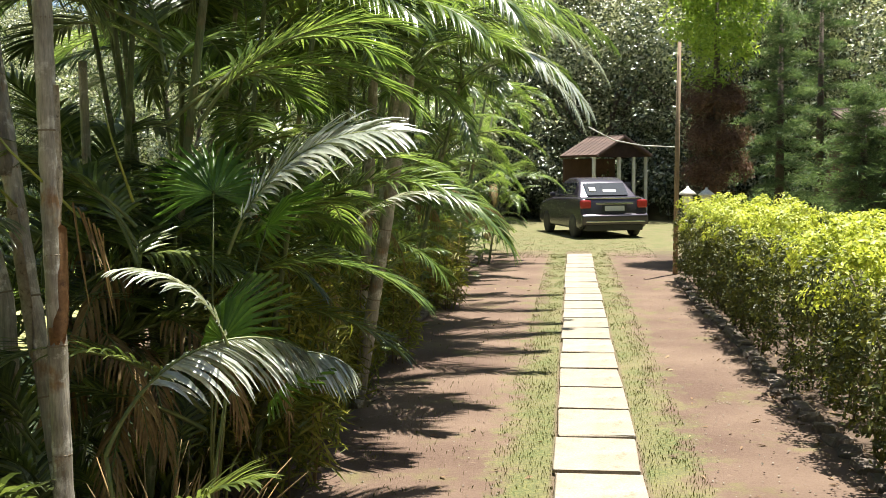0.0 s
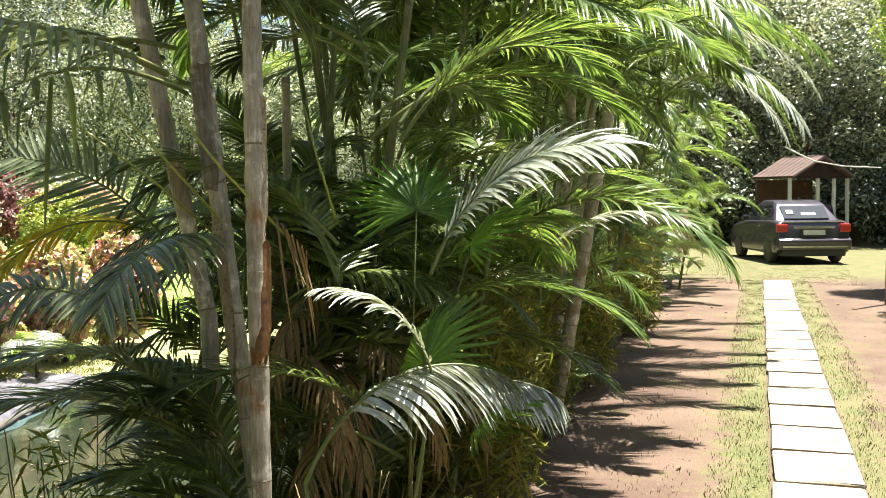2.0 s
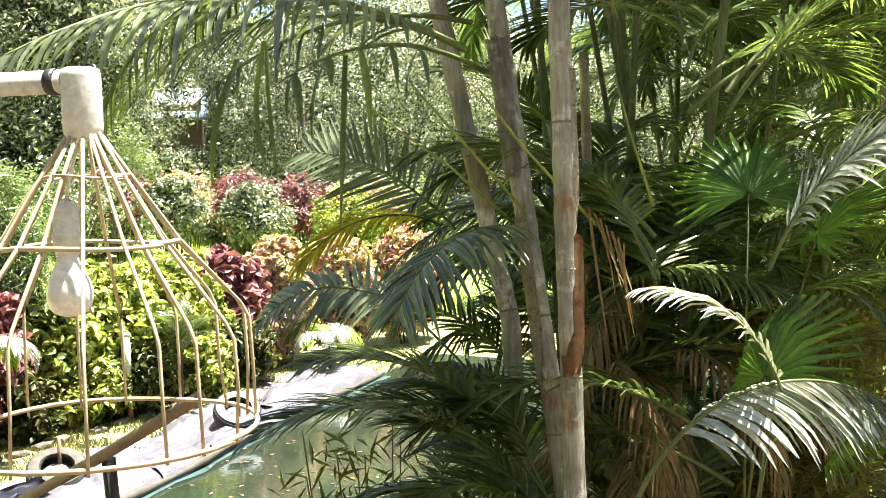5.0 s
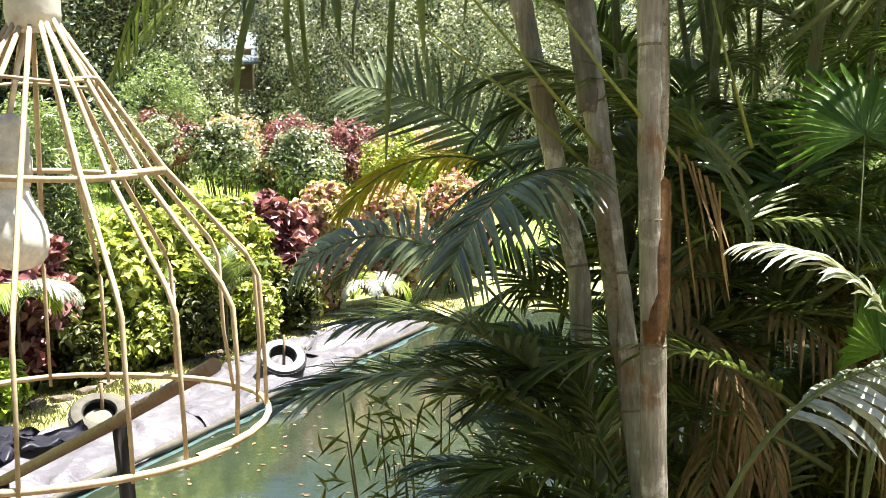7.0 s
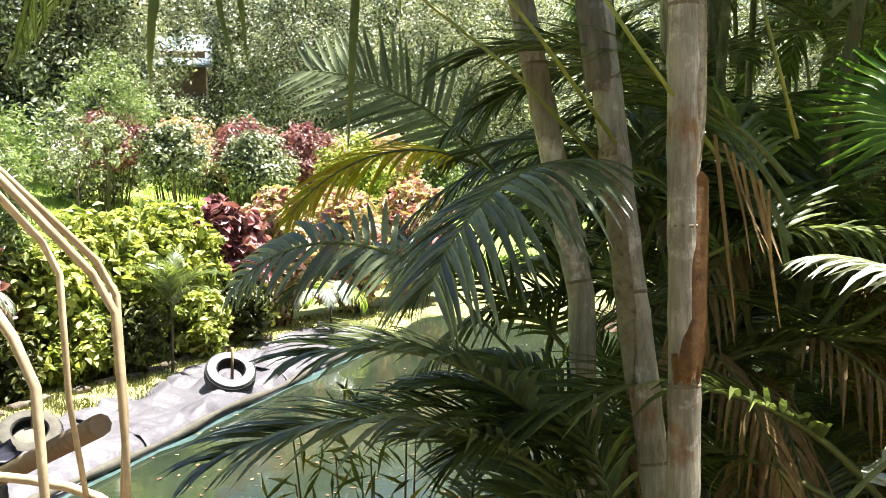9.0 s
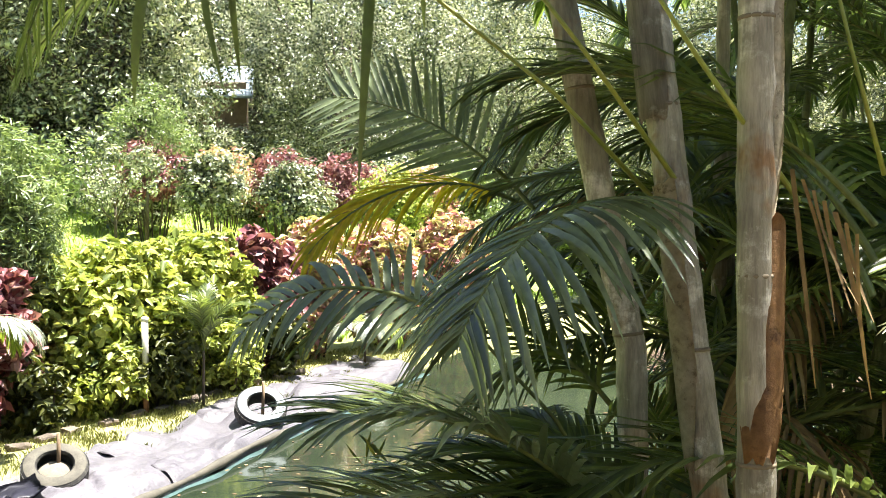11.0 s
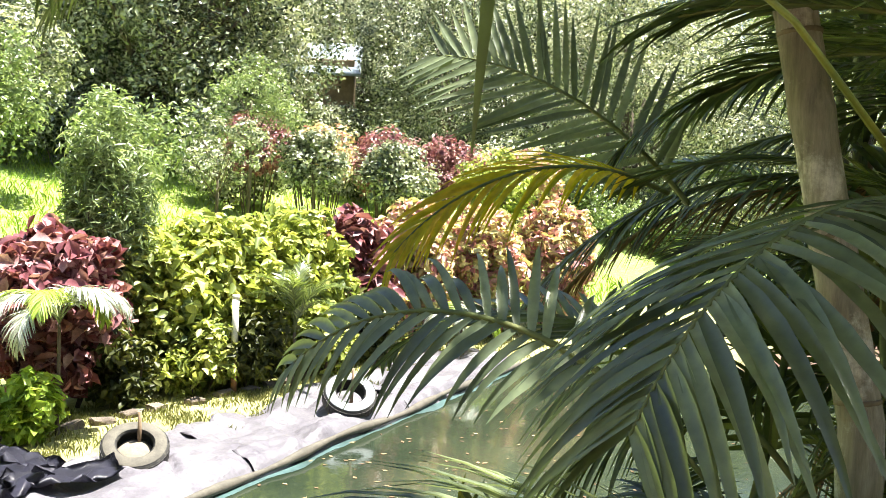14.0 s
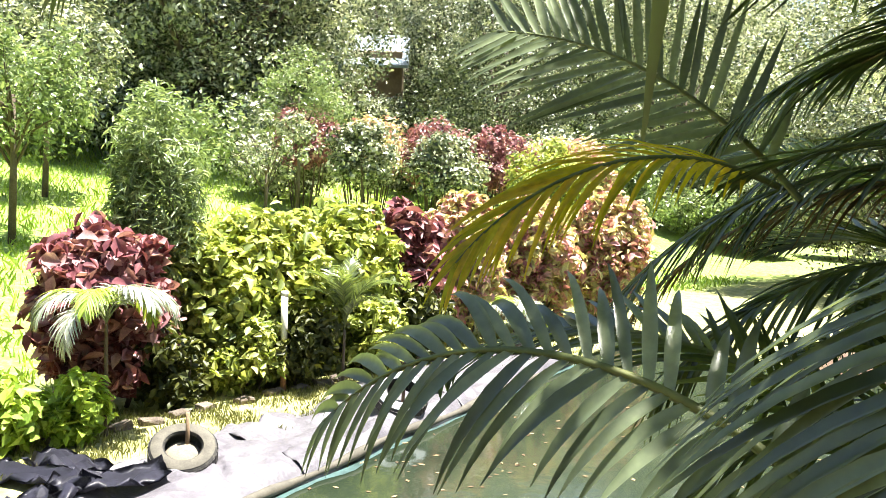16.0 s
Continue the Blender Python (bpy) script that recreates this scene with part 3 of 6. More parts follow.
def clump(x, y, stems, top, seed, label="dense clump of green areca palm", fronds=8, lean=0.16, near=True, reach=1.0, bias=(0, 0), low=16, back=False, sunny=False, top_low=1.5):
    """A clump of canes, each with its own crown of arching fronds."""
    r = random.Random(seed)
    z0 = ground_z(x, y) - 0.03
    palm = thing("areca_palm", (x, y, z0), label, "palm", "palms along the road")
    for s in range(stems):
        a = r.uniform(0, math.tau)
        d = r.uniform(0.05, 0.34)
        foot = Vector((math.cos(a) * d, math.sin(a) * d, 0))
        h = top * r.uniform(0.62, 1.0)
        head = foot + Vector((math.cos(a) * lean * h + bias[0] * h, math.sin(a) * lean * h + bias[1] * h, h))
        if near:
            part("stem", stem_mesh([foot, foot.lerp(head, 0.5) + Vector((0, 0, 0.02)), head], 0.021 * r.uniform(0.7, 1.3), 0.014, seed + s), M_STEM_GREEN, palm)
        else:
            part("stem", tube([foot, head], [0.036, 0.022], 6), M_STEM_GREEN, palm)
        turn = r.uniform(0, 360)
        for k in range(fronds):
            f = k / fronds
            turn += 137.5
            if back and math.cos(radians(turn)) < -0.2:
                continue
            m = Matrix.Translation(head - Vector((0, 0, 0.12 * f))) @ pose(0, 0, 0, r.uniform(-14, 16) - 26 * f, r.uniform(-14, 14), turn)
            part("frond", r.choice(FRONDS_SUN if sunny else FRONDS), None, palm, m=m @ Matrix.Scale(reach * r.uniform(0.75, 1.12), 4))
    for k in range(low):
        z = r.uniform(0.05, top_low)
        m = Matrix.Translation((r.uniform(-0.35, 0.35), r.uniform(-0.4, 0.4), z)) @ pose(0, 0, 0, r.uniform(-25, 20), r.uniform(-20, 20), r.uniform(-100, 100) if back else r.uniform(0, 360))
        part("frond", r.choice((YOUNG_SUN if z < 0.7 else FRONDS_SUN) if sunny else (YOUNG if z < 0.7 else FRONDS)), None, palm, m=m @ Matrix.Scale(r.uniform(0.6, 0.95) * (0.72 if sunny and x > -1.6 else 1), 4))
    for k in range(2):
        part("frond", r.choice(DRY), None, palm, "dry brown frond", Matrix.Translation((r.uniform(-0.2, 0.2), r.uniform(-0.2, 0.2), r.uniform(0.6, 1.6))) @ pose(0, 0, 0, 0, 0, r.uniform(0, 360)))
    return palm


def hero_frond(palm, base, tip, bow, name="frond", material=None, label="", spin=0, **kw):
    """One frond of a palm, from its foot to its tip, bowed upwards by so many degrees."""
    b, t = Vector(base), Vector(tip)
    c = t - b
    flat = math.hypot(c.x, c.y)
    mid = math.degrees(math.atan2(c.z, flat))
    length = c.length * radians(bow / 2) / math.sin(radians(bow / 2))
    me = frond_mesh(name, length, mid + bow / 2, mid - bow / 2, material=material, **kw)
    m = Matrix.Translation(b - palm.matrix_world.translation) @ pose(0, 0, 0, 0, 0, math.degrees(math.atan2(-c.x, c.y))) @ pose(0, 0, 0, 0, spin, 0)
    return part(name, me, None, palm, label, m)


# the near clump with three bare canes
palm_a = thing("areca_palm", (-1.25, 3.95, -0.02), "areca palm clump with three ringed grey-brown canes", "palm", "palms along the road")


def cane(palm, foot, head, r0, r1, seed, rings, bend=(0, 0, 0)):
    o = palm.matrix_world.translation
    foot, head = Vector(foot) - o, Vector(head) - o
    mid = foot.lerp(head, 0.5) + Vector(bend)
    st = part("stem", stem_mesh([foot, mid, head], r0, r1, seed), M_TRUNK, palm)
    d = (head - foot).normalized()
    rot = d.to_track_quat("Z", "Y").to_matrix().to_4x4()
    r = random.Random(seed)
    for i in range(rings):
        f = (i + r.uniform(0.3, 0.7)) / rings * 0.9
        part("ring", ring_mesh(r0 + (r1 - r0) * f), M_RING, st, "", Matrix.Translation(foot.lerp(mid, f * 2) if f < 0.5 else mid.lerp(head, f * 2 - 1)) @ rot)
    return st


def sheath(palm, p, q, r, span, turn, material, seed, name="leaf_sheath", label=""):
    """An old leaf base that wraps part of a cane, with a ragged, pointed lower end."""
    o = palm.matrix_world.translation
    p, q = Vector(p) - o, Vector(q) - o
    d = q - p
    rot = Vector((0, 0, 1)).rotation_difference(d.normalized()).to_matrix().to_4x4()
    bm = bmesh.new()
    rr = random.Random(seed)
    cols, rows = 10, 12
    grid = []
    for j in range(rows + 1):
        z = d.length * j / rows
        row = []
        for i in range(cols + 1):
            u = i / cols * 2 - 1
            a = radians(turn + u * span * (0.35 + 0.65 * min(1, (j + 1) / 5)) / 2)
            rad = r * (1.08 + 0.05 * rr.random())
            row.append(bm.verts.new((math.cos(a) * rad, math.sin(a) * rad, z + 0.02 * rr.random())))
        grid.append(row)
    for j in range(rows):
        for i in range(cols):
            bm.faces.new((grid[j][i], grid[j][i + 1], grid[j + 1][i + 1], grid[j + 1][i])).smooth = True
    bmesh.ops.solidify(bm, geom=bm.faces[:], thickness=-0.003)
    return part(name, bm, material, palm, label, Matrix.Translation(p) @ rot)


cane(palm_a, (-1.05, 3.72, 0), (-1.20, 3.97, 4.3), 0.036, 0.034, 1, 9)
cane(palm_a, (-1.03, 3.80, 0), (-1.84, 4.25, 4.3), 0.037, 0.034, 2, 10)
cane(palm_a, (-1.45, 4.10, 0), (-1.83, 4.12, 2.7), 0.036, 0.034, 3, 8, bend=(0.15, 0, -0.1))
sheath(palm_a, (-1.085, 3.79, 1.12), (-1.10, 3.83, 1.56), 0.0375, 170, -70, M_SHEATH, 4, label="rust-brown dry sheath")
sheath(palm_a, (-1.10, 3.83, 1.50), (-1.12, 3.86, 2.10), 0.0375, 190, -100, M_SHEATH_PALE, 5, label="pale peeling sheath")
sheath(palm_a, (-1.37, 3.98, 1.75), (-1.46, 4.03, 2.25), 0.0375, 200, -90, M_TRUNK, 6)
sheath(palm_a, (-1.23, 3.91, 1.05), (-1.33, 3.96, 1.62), 0.0375, 160, -140, M_SHEATH_PALE, 7)

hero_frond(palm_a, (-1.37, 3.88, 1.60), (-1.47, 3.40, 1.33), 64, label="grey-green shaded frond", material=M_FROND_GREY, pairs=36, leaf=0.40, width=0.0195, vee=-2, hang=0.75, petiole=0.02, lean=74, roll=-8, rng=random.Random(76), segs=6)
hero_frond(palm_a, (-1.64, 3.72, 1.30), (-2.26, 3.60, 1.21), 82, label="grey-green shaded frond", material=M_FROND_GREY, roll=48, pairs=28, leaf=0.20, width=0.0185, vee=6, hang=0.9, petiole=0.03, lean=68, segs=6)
part("leaf_stalk", tube([Vector(p) - palm_a.matrix_world.translation for p in ((-1.45, 4.08, 0.75), (-1.60, 3.95, 1.10), (-1.64, 3.72, 1.30))], [0.006, 0.005, 0.004], 6), M_RACHIS, palm_a)
part("leaf_stalk", tube([Vector(p) - palm_a.matrix_world.translation for p in ((-1.30, 3.96, 1.40), (-1.33, 3.94, 1.53), (-1.37, 3.88, 1.605))], [0.010, 0.007, 0.006], 6), M_RACHIS, palm_a)
hero_frond(palm_a, (-1.45, 3.79, 2.20), (-1.75, 2.31, 2.00), 46, label="overhead frond with long hanging leaflets", material=M_FROND_GREY, pairs=34, leaf=0.52, width=0.026, vee=0, hang=1.5, petiole=0.12, ragged=0.4, segs=6)
hero_frond(palm_a, (-1.50, 4.00, 2.15), (-1.50, 2.92, 1.98), 40, pairs=5, leaf=0.42, width=0.026, vee=-50, hang=4.0, petiole=0.3, lean=75, ragged=0.7)
hero_frond(palm_a, (-1.62, 4.12, 2.35), (-2.02, 3.12, 1.96), 50, pairs=11, leaf=0.30, width=0.020, vee=-40, hang=2.2, petiole=0.2, ragged=0.7)
hero_frond(palm_a, (-1.41, 3.85, 0.82), (-1.85, 3.12, 0.95), 60, material=M_FROND_GREY, pairs=46, leaf=0.34, width=0.019, vee=20, hang=0.6, petiole=0.15)
hero_frond(palm_a, (-1.42, 3.87, 0.9), (-1.74, 3.27, 1.16), 60, material=M_FROND_GREY, pairs=46, leaf=0.34, width=0.019, vee=20, hang=0.6, petiole=0.15)
hero_frond(palm_a, (-1.20, 3.70, 0.35), (-1.30, 3.20, 0.72), 60, pairs=30, leaf=0.34, width=0.026, vee=20, hang=0.8, petiole=0.2)
hero_frond(palm_a, (-0.64, 3.62, 0.35), (-0.22, 3.50, 0.68), 60, pairs=28, leaf=0.26, width=0.022, vee=20, hang=0.6, petiole=0.2)
for hx, hy, hz, n0 in ((-1.20, 3.97, 4.25, 0), (-1.84, 4.25, 4.25, 1), (-1.83, 4.12, 2.75, 2)):
    for k in range((12, 10, 4)[n0]):
        r2 = random.Random(1000 + 20 * n0 + k)
        a = k * 2.4 + n0
        ln = r2.uniform(1.2, 1.7) * (0.5 if math.cos(a) > 0.1 else 1.0)
        hero_frond(palm_a, (hx, hy, hz - 0.05 * k), (hx + math.cos(a) * ln, hy + math.sin(a) * ln, hz + r2.uniform(-0.7, 0.5)), 85, pairs=46, leaf=0.5, width=0.024, vee=10, hang=1.3, petiole=0.2, rng=r2)
# leaf stalks and fronds that hang into view round the canes
for bx, by, bz, tx, ty, tz in ((-1.15, 3.9, 2.75, -0.85, 4.8, 2.9), (-1.6, 4.12, 2.95, -2.6, 4.6, 2.9), (-1.66, 4.16, 2.8, -2.7, 3.9, 2.65), (-1.15, 3.9, 2.7, -1.0, 5.0, 2.9)):
    hero_frond(palm_a, (bx, by, bz), (tx, ty, tz), 85, pairs=46, leaf=0.46, width=0.023, vee=10, hang=1.6, petiole=0.2)

# Unseen stemless fronds overhead, added to shade the growth behind the canes.
for k in range(24):
    r2 = random.Random(1500 + k)
    a = radians(95 + 170 * r2.random())
    b = (r2.uniform(-1.9, -0.95), r2.uniform(5.0, 7.0), r2.uniform(3.0, 4.2))
    ln = r2.uniform(0.9, 1.5)
    hero_frond(palm_a, b, (b[0] + math.cos(a) * ln * 0.6, b[1] + math.sin(a) * ln * 0.8, b[2] + r2.uniform(-0.3, 0.4)), 80, pairs=44, leaf=0.5, width=0.032, vee=10, hang=1.0, petiole=0.1, rng=r2)
M_STALK_YELLOW = surface("yellow_green_stalk", (0.30, 0.32, 0.05), (0.20, 0.25, 0.05), 8, 40, 0.45, 0, 0.2, 0.003)
STALKS = (((-1.68, 3.5, 2.03), (-1.467, 3.7, 1.807), (-1.38, 4.02, 1.58)), ((-1.47, 3.5, 2.06), (-1.38, 3.65, 1.88), (-1.31, 4.00, 1.60)),
          ((-1.24, 3.52, 2.03), (-1.16, 3.65, 1.85), (-1.08, 3.98, 1.60)), ((-1.09, 4.2, 2.11), (-1.04, 4.2, 1.91), (-0.98, 4.25, 1.65)))
for pts in STALKS:
    part("leaf_stalk", tube([Vector(p) - palm_a.matrix_world.translation for p in pts], [0.0035, 0.0045, 0.006], 6), M_STALK_YELLOW, palm_a, "yellow-green leaf stalk")
# long leaflets that dangle from the fronds overhead
def dangling(palm, top, tip, width, seed, material=None, label=""):
    o = palm.matrix_world.translation
    r = random.Random(seed)
    a, b = Vector(top) - o, Vector(tip) - o
    turn = r.uniform(-0.5, 0.5)
    bow = Vector((r.uniform(-0.03, 0.03), r.uniform(-0.03, 0.03), 0))
    v, f = [], []
    for k in range(9):
        s = k / 8
        c = a.lerp(b, s) + bow * math.sin(s * math.pi)
        w = width * (1 - s ** 3) * 0.5 + 0.0008
        side = Vector((math.cos(turn + 0.8 * s), math.sin(turn + 0.8 * s), 0))
        dip = Vector((-side.y, side.x, 0)) * w * 0.35
        v += [c - side * w, c + dip, c + side * w]
        if k:
            q = 3 * (k - 1)
            f += [(q, q + 1, q + 4, q + 3), (q + 1, q + 2, q + 5, q + 4)]
    part("leaflet", mesh_of("leaflet", v, f, material or M_FROND, True), None, palm, label)


for i, (top, tip, wd) in enumerate((((-1.46, 3.16, 2.12), (-1.47, 3.12, 1.63), 0.017), ((-1.82, 3.10, 2.14), (-1.90, 3.05, 1.76), 0.026), ((-1.57, 2.95, 2.15), (-1.57, 2.95, 1.76), 0.014), ((-1.61, 3.00, 2.15), (-1.59, 3.00, 1.78), 0.018))):
    dangling(palm_a, top, tip, wd, 40 + i)

for i in range(7):
    r2 = random.Random(60 + i)
    x0 = -1.075 + 0.02 * i
    dangling(palm_a, (x0, 3.92, 1.66 - 0.02 * i), (x0 + r2.uniform(0.03, 0.10), 3.92 + r2.uniform(-0.06, 0.05), r2.uniform(1.18, 1.42)), r2.uniform(0.004, 0.009), 60 + i, M_FROND_DRY, "dry orange-brown hanging leaflet")

hero_frond(palm_a, (-2.25, 3.95, 2.62), (-3.15, 3.66, 1.93), 75, pairs=26, leaf=0.30, width=0.017, vee=-15, hang=1.3, petiole=0.1, rng=random.Random(88))

# a second clump just behind, whose fronds lean over the road
palm_b = thing("areca_palm", (-0.95, 4.7, -0.02), "young areca palm clump with bright arching fronds", "palm", "palms along the road")
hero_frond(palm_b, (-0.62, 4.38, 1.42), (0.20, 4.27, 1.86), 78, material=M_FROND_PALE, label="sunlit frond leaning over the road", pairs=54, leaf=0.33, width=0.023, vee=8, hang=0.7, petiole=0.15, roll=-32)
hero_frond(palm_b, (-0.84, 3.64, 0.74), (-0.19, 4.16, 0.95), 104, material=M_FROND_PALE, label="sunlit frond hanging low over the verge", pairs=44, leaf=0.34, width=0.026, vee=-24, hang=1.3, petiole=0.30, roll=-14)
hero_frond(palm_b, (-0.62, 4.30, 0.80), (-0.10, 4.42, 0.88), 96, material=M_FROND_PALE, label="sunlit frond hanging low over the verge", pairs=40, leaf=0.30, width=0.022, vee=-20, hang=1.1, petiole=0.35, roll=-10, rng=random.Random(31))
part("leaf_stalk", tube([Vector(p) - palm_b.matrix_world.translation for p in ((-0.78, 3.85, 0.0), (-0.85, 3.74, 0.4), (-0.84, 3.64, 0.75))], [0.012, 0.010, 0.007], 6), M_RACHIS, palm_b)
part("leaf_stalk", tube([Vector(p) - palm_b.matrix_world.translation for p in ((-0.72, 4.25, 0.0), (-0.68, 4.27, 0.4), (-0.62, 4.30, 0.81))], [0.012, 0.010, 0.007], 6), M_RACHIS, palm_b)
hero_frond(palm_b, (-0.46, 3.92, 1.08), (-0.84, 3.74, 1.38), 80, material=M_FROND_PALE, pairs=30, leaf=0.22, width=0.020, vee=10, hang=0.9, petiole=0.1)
for i in range(30):
    r2 = random.Random(90 + i)
    a = i * 2.4
    j = i % 5
    z = 1.0 + 0.35 * j - 0.08 * (i // 5)
    b = (-0.95 + 0.14 * math.cos(j * 2.1), 4.55 + 0.22 * math.sin(j * 2.1), z)
    ln = r2.uniform(0.8, 1.25)
    dx, dy = math.cos(a), math.sin(a)
    if dy < 0.1 and dx > -0.6:
        continue
    # Fronds towards the road take the sunlit leaf colour, the others the shaded one.
    hero_frond(palm_b, b, (b[0] + dx * ln, b[1] + dy * ln, z + r2.uniform(-0.1, 0.5)), r2.uniform(60, 90), pairs=46, leaf=0.4, width=0.021, vee=18, hang=r2.uniform(0.4, 0.9), petiole=0.2, rng=r2, material=M_FROND_SUN if dx > -0.3 else None)

# fronds that reach over the pond from a clump on the bank
palm_c = thing("areca_palm", (-1.8, 5.5, ground_z(-1.8, 5.5) - 0.03), "areca palm on the pond bank with a frond coloured backlit yellow", "palm", "palms along the road")
for i in range(4):
    f = Vector((0.12 * math.cos(i * 1.7), 0.12 * math.sin(i * 1.7), 0))
    part("stem", stem_mesh([f, f * 1.6 + Vector((0, 0, 1.5 + 0.3 * i))], 0.03, 0.022, 40 + i), M_TRUNK, palm_c)
hero_frond(palm_c, (-2.2, 4.75, 1.58), (-2.47, 4.08, 1.38), 70, material=M_FROND_YELLOW, label="yellow frond, coloured as if backlit by the sun", pairs=34, leaf=0.27, width=0.0135, vee=8, hang=0.8, petiole=0.1, lean=42, roll=24)
hero_frond(palm_c, (-2.22, 4.9, 1.55), (-3.05, 4.78, 1.92), 45, material=M_FROND_GREY, roll=58, pairs=28, leaf=0.36, width=0.023, vee=8, hang=0.1, petiole=0.1, lean=66)
hero_frond(palm_c, (-2.25, 5.0, 2.45), (-3.41, 3.81, 1.84), 80, pairs=46, leaf=0.34, width=0.020, vee=0, hang=1.0, petiole=0.2)
for i in range(12):
    r2 = random.Random(190 + i)
    a = 0.6 + i * 2.4
    z = r2.uniform(0.6, 2.2)
    ln = r2.uniform(0.8, 1.2)
    b = (-1.85, 5.45, z)
    hero_frond(palm_c, b, (b[0] + math.cos(a) * ln * 0.8, b[1] + abs(math.sin(a)) * ln, z + r2.uniform(0.0, 0.6)), r2.uniform(50, 85), pairs=46, leaf=0.4, width=0.021, vee=18, hang=r2.uniform(0.4, 0.9), petiole=0.2, rng=r2)

for i, (b, tip, bow, mat_) in enumerate((((-1.80, 5.4, 1.75), (-2.50, 5.0, 1.35), 70, None), ((-1.80, 5.4, 1.60), (-2.62, 4.75, 1.12), 75, None), ((-1.78, 5.3, 1.35), (-2.35, 4.6, 1.05), 80, None), ((-1.75, 5.2, 1.9), (-2.35, 4.75, 1.62), 60, None), ((-1.80, 5.45, 1.6), (-2.72, 5.1, 1.18), 60, M_FROND_DRY), ((-1.7, 5.1, 1.1), (-2.3, 4.5, 0.75), 80, None))):
    hero_frond(palm_c, b, tip, bow, material=mat_, pairs=40, leaf=0.32, width=0.018, vee=4, hang=1.1, petiole=0.08, rng=random.Random(230 + i), label="dry brown drooping frond" if mat_ else "")

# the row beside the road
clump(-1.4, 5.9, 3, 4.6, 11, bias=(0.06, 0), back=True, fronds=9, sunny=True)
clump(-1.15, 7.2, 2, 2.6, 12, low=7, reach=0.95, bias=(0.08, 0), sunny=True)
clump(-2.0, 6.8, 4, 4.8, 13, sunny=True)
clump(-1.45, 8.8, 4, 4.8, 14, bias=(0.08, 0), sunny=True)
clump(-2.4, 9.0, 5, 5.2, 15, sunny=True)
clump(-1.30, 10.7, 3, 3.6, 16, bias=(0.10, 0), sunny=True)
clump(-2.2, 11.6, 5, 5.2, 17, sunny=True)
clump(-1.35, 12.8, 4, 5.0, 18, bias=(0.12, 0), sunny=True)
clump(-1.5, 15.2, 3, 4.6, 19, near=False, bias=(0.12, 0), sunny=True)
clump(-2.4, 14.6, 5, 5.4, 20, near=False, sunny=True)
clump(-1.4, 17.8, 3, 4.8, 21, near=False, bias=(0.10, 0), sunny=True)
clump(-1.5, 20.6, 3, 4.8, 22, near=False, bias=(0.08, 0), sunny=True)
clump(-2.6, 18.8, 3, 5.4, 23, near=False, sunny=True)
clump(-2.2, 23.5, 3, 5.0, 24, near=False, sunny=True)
# tall leaning canes of the next clump
palm_d = thing("areca_palm", (-1.35, 10.6, -0.02), "areca palm with tall bare leaning canes", "palm", "palms along the road")
palm_e = thing("areca_palm", (-0.78, 7.7, -0.02), "areca palm with two pale leaning canes beside the road", "palm", "palms along the road")
cane(palm_e, (-0.76, 7.5, 0), (-0.28, 7.26, 2.45), 0.052, 0.042, 33, 12)
cane(palm_e, (-0.88, 8.2, 0), (-0.72, 8.2, 2.7), 0.046, 0.038, 34, 12)
for i in range(14):
    r2 = random.Random(390 + i)
    a = i * 2.4
    b = ((-0.28, 7.26, 2.45) if i % 2 else (-0.72, 8.2, 2.7))
    if math.cos(a) > 0.75:
        continue
    hero_frond(palm_e, b, (b[0] + math.cos(a) * 1.2, b[1] + math.sin(a) * 1.2, b[2] + r2.uniform(-0.2, 0.6)), 85, pairs=38, leaf=0.45, width=0.028, vee=12, hang=0.9, petiole=0.2, rng=r2, material=M_FROND_SUN)
cane(palm_d, (-1.30, 10.6, 0), (-0.88, 10.3, 2.9), 0.07, 0.05, 31, 12)
cane(palm_d, (-1.48, 10.9, 0), (-1.25, 10.9, 2.9), 0.06, 0.045, 32, 12)
for i in range(10):
    r2 = random.Random(290 + i)
    a = i * 2.4
    b = (-0.9 - 0.3 * (i % 2), 10.5, 2.85)
    hero_frond(palm_d, b, (b[0] + math.cos(a) * 1.3, b[1] + math.sin(a) * 1.3, 2.9 + r2.uniform(-0.3, 0.6)), 85, pairs=34, leaf=0.5, width=0.034, vee=15, hang=0.9, petiole=0.2, rng=r2)
for i, (bx, by, bz, tx, ty, tz) in enumerate(((-0.7, 10.2, 2.9, 0.95, 9.4, 2.15), (-0.6, 10.4, 3.2, 1.05, 10.6, 2.9), (-0.7, 9.2, 3.0, 0.7, 8.2, 2.9), (-0.8, 8.6, 3.1, 0.45, 7.4, 2.7), (-0.6, 11.4, 3.4, 1.3, 11.8, 3.0),
                                                 (-0.8, 12.6, 3.6, 1.2, 12.4, 2.7), (-0.9, 7.6, 2.7, 0.25, 6.8, 2.55), (-0.9, 13.8, 3.4, 0.9, 13.4, 2.2), (-0.9, 15.0, 3.6, 1.0, 15.0, 2.4), (-1.0, 6.4, 2.6, 0.0, 5.7, 2.5))):
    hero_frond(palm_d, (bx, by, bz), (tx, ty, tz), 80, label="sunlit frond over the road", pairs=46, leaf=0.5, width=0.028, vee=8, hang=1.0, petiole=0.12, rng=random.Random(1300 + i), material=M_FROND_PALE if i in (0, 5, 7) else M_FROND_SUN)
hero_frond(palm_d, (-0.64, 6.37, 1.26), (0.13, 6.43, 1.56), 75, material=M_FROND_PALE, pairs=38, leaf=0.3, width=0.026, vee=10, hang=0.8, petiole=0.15)

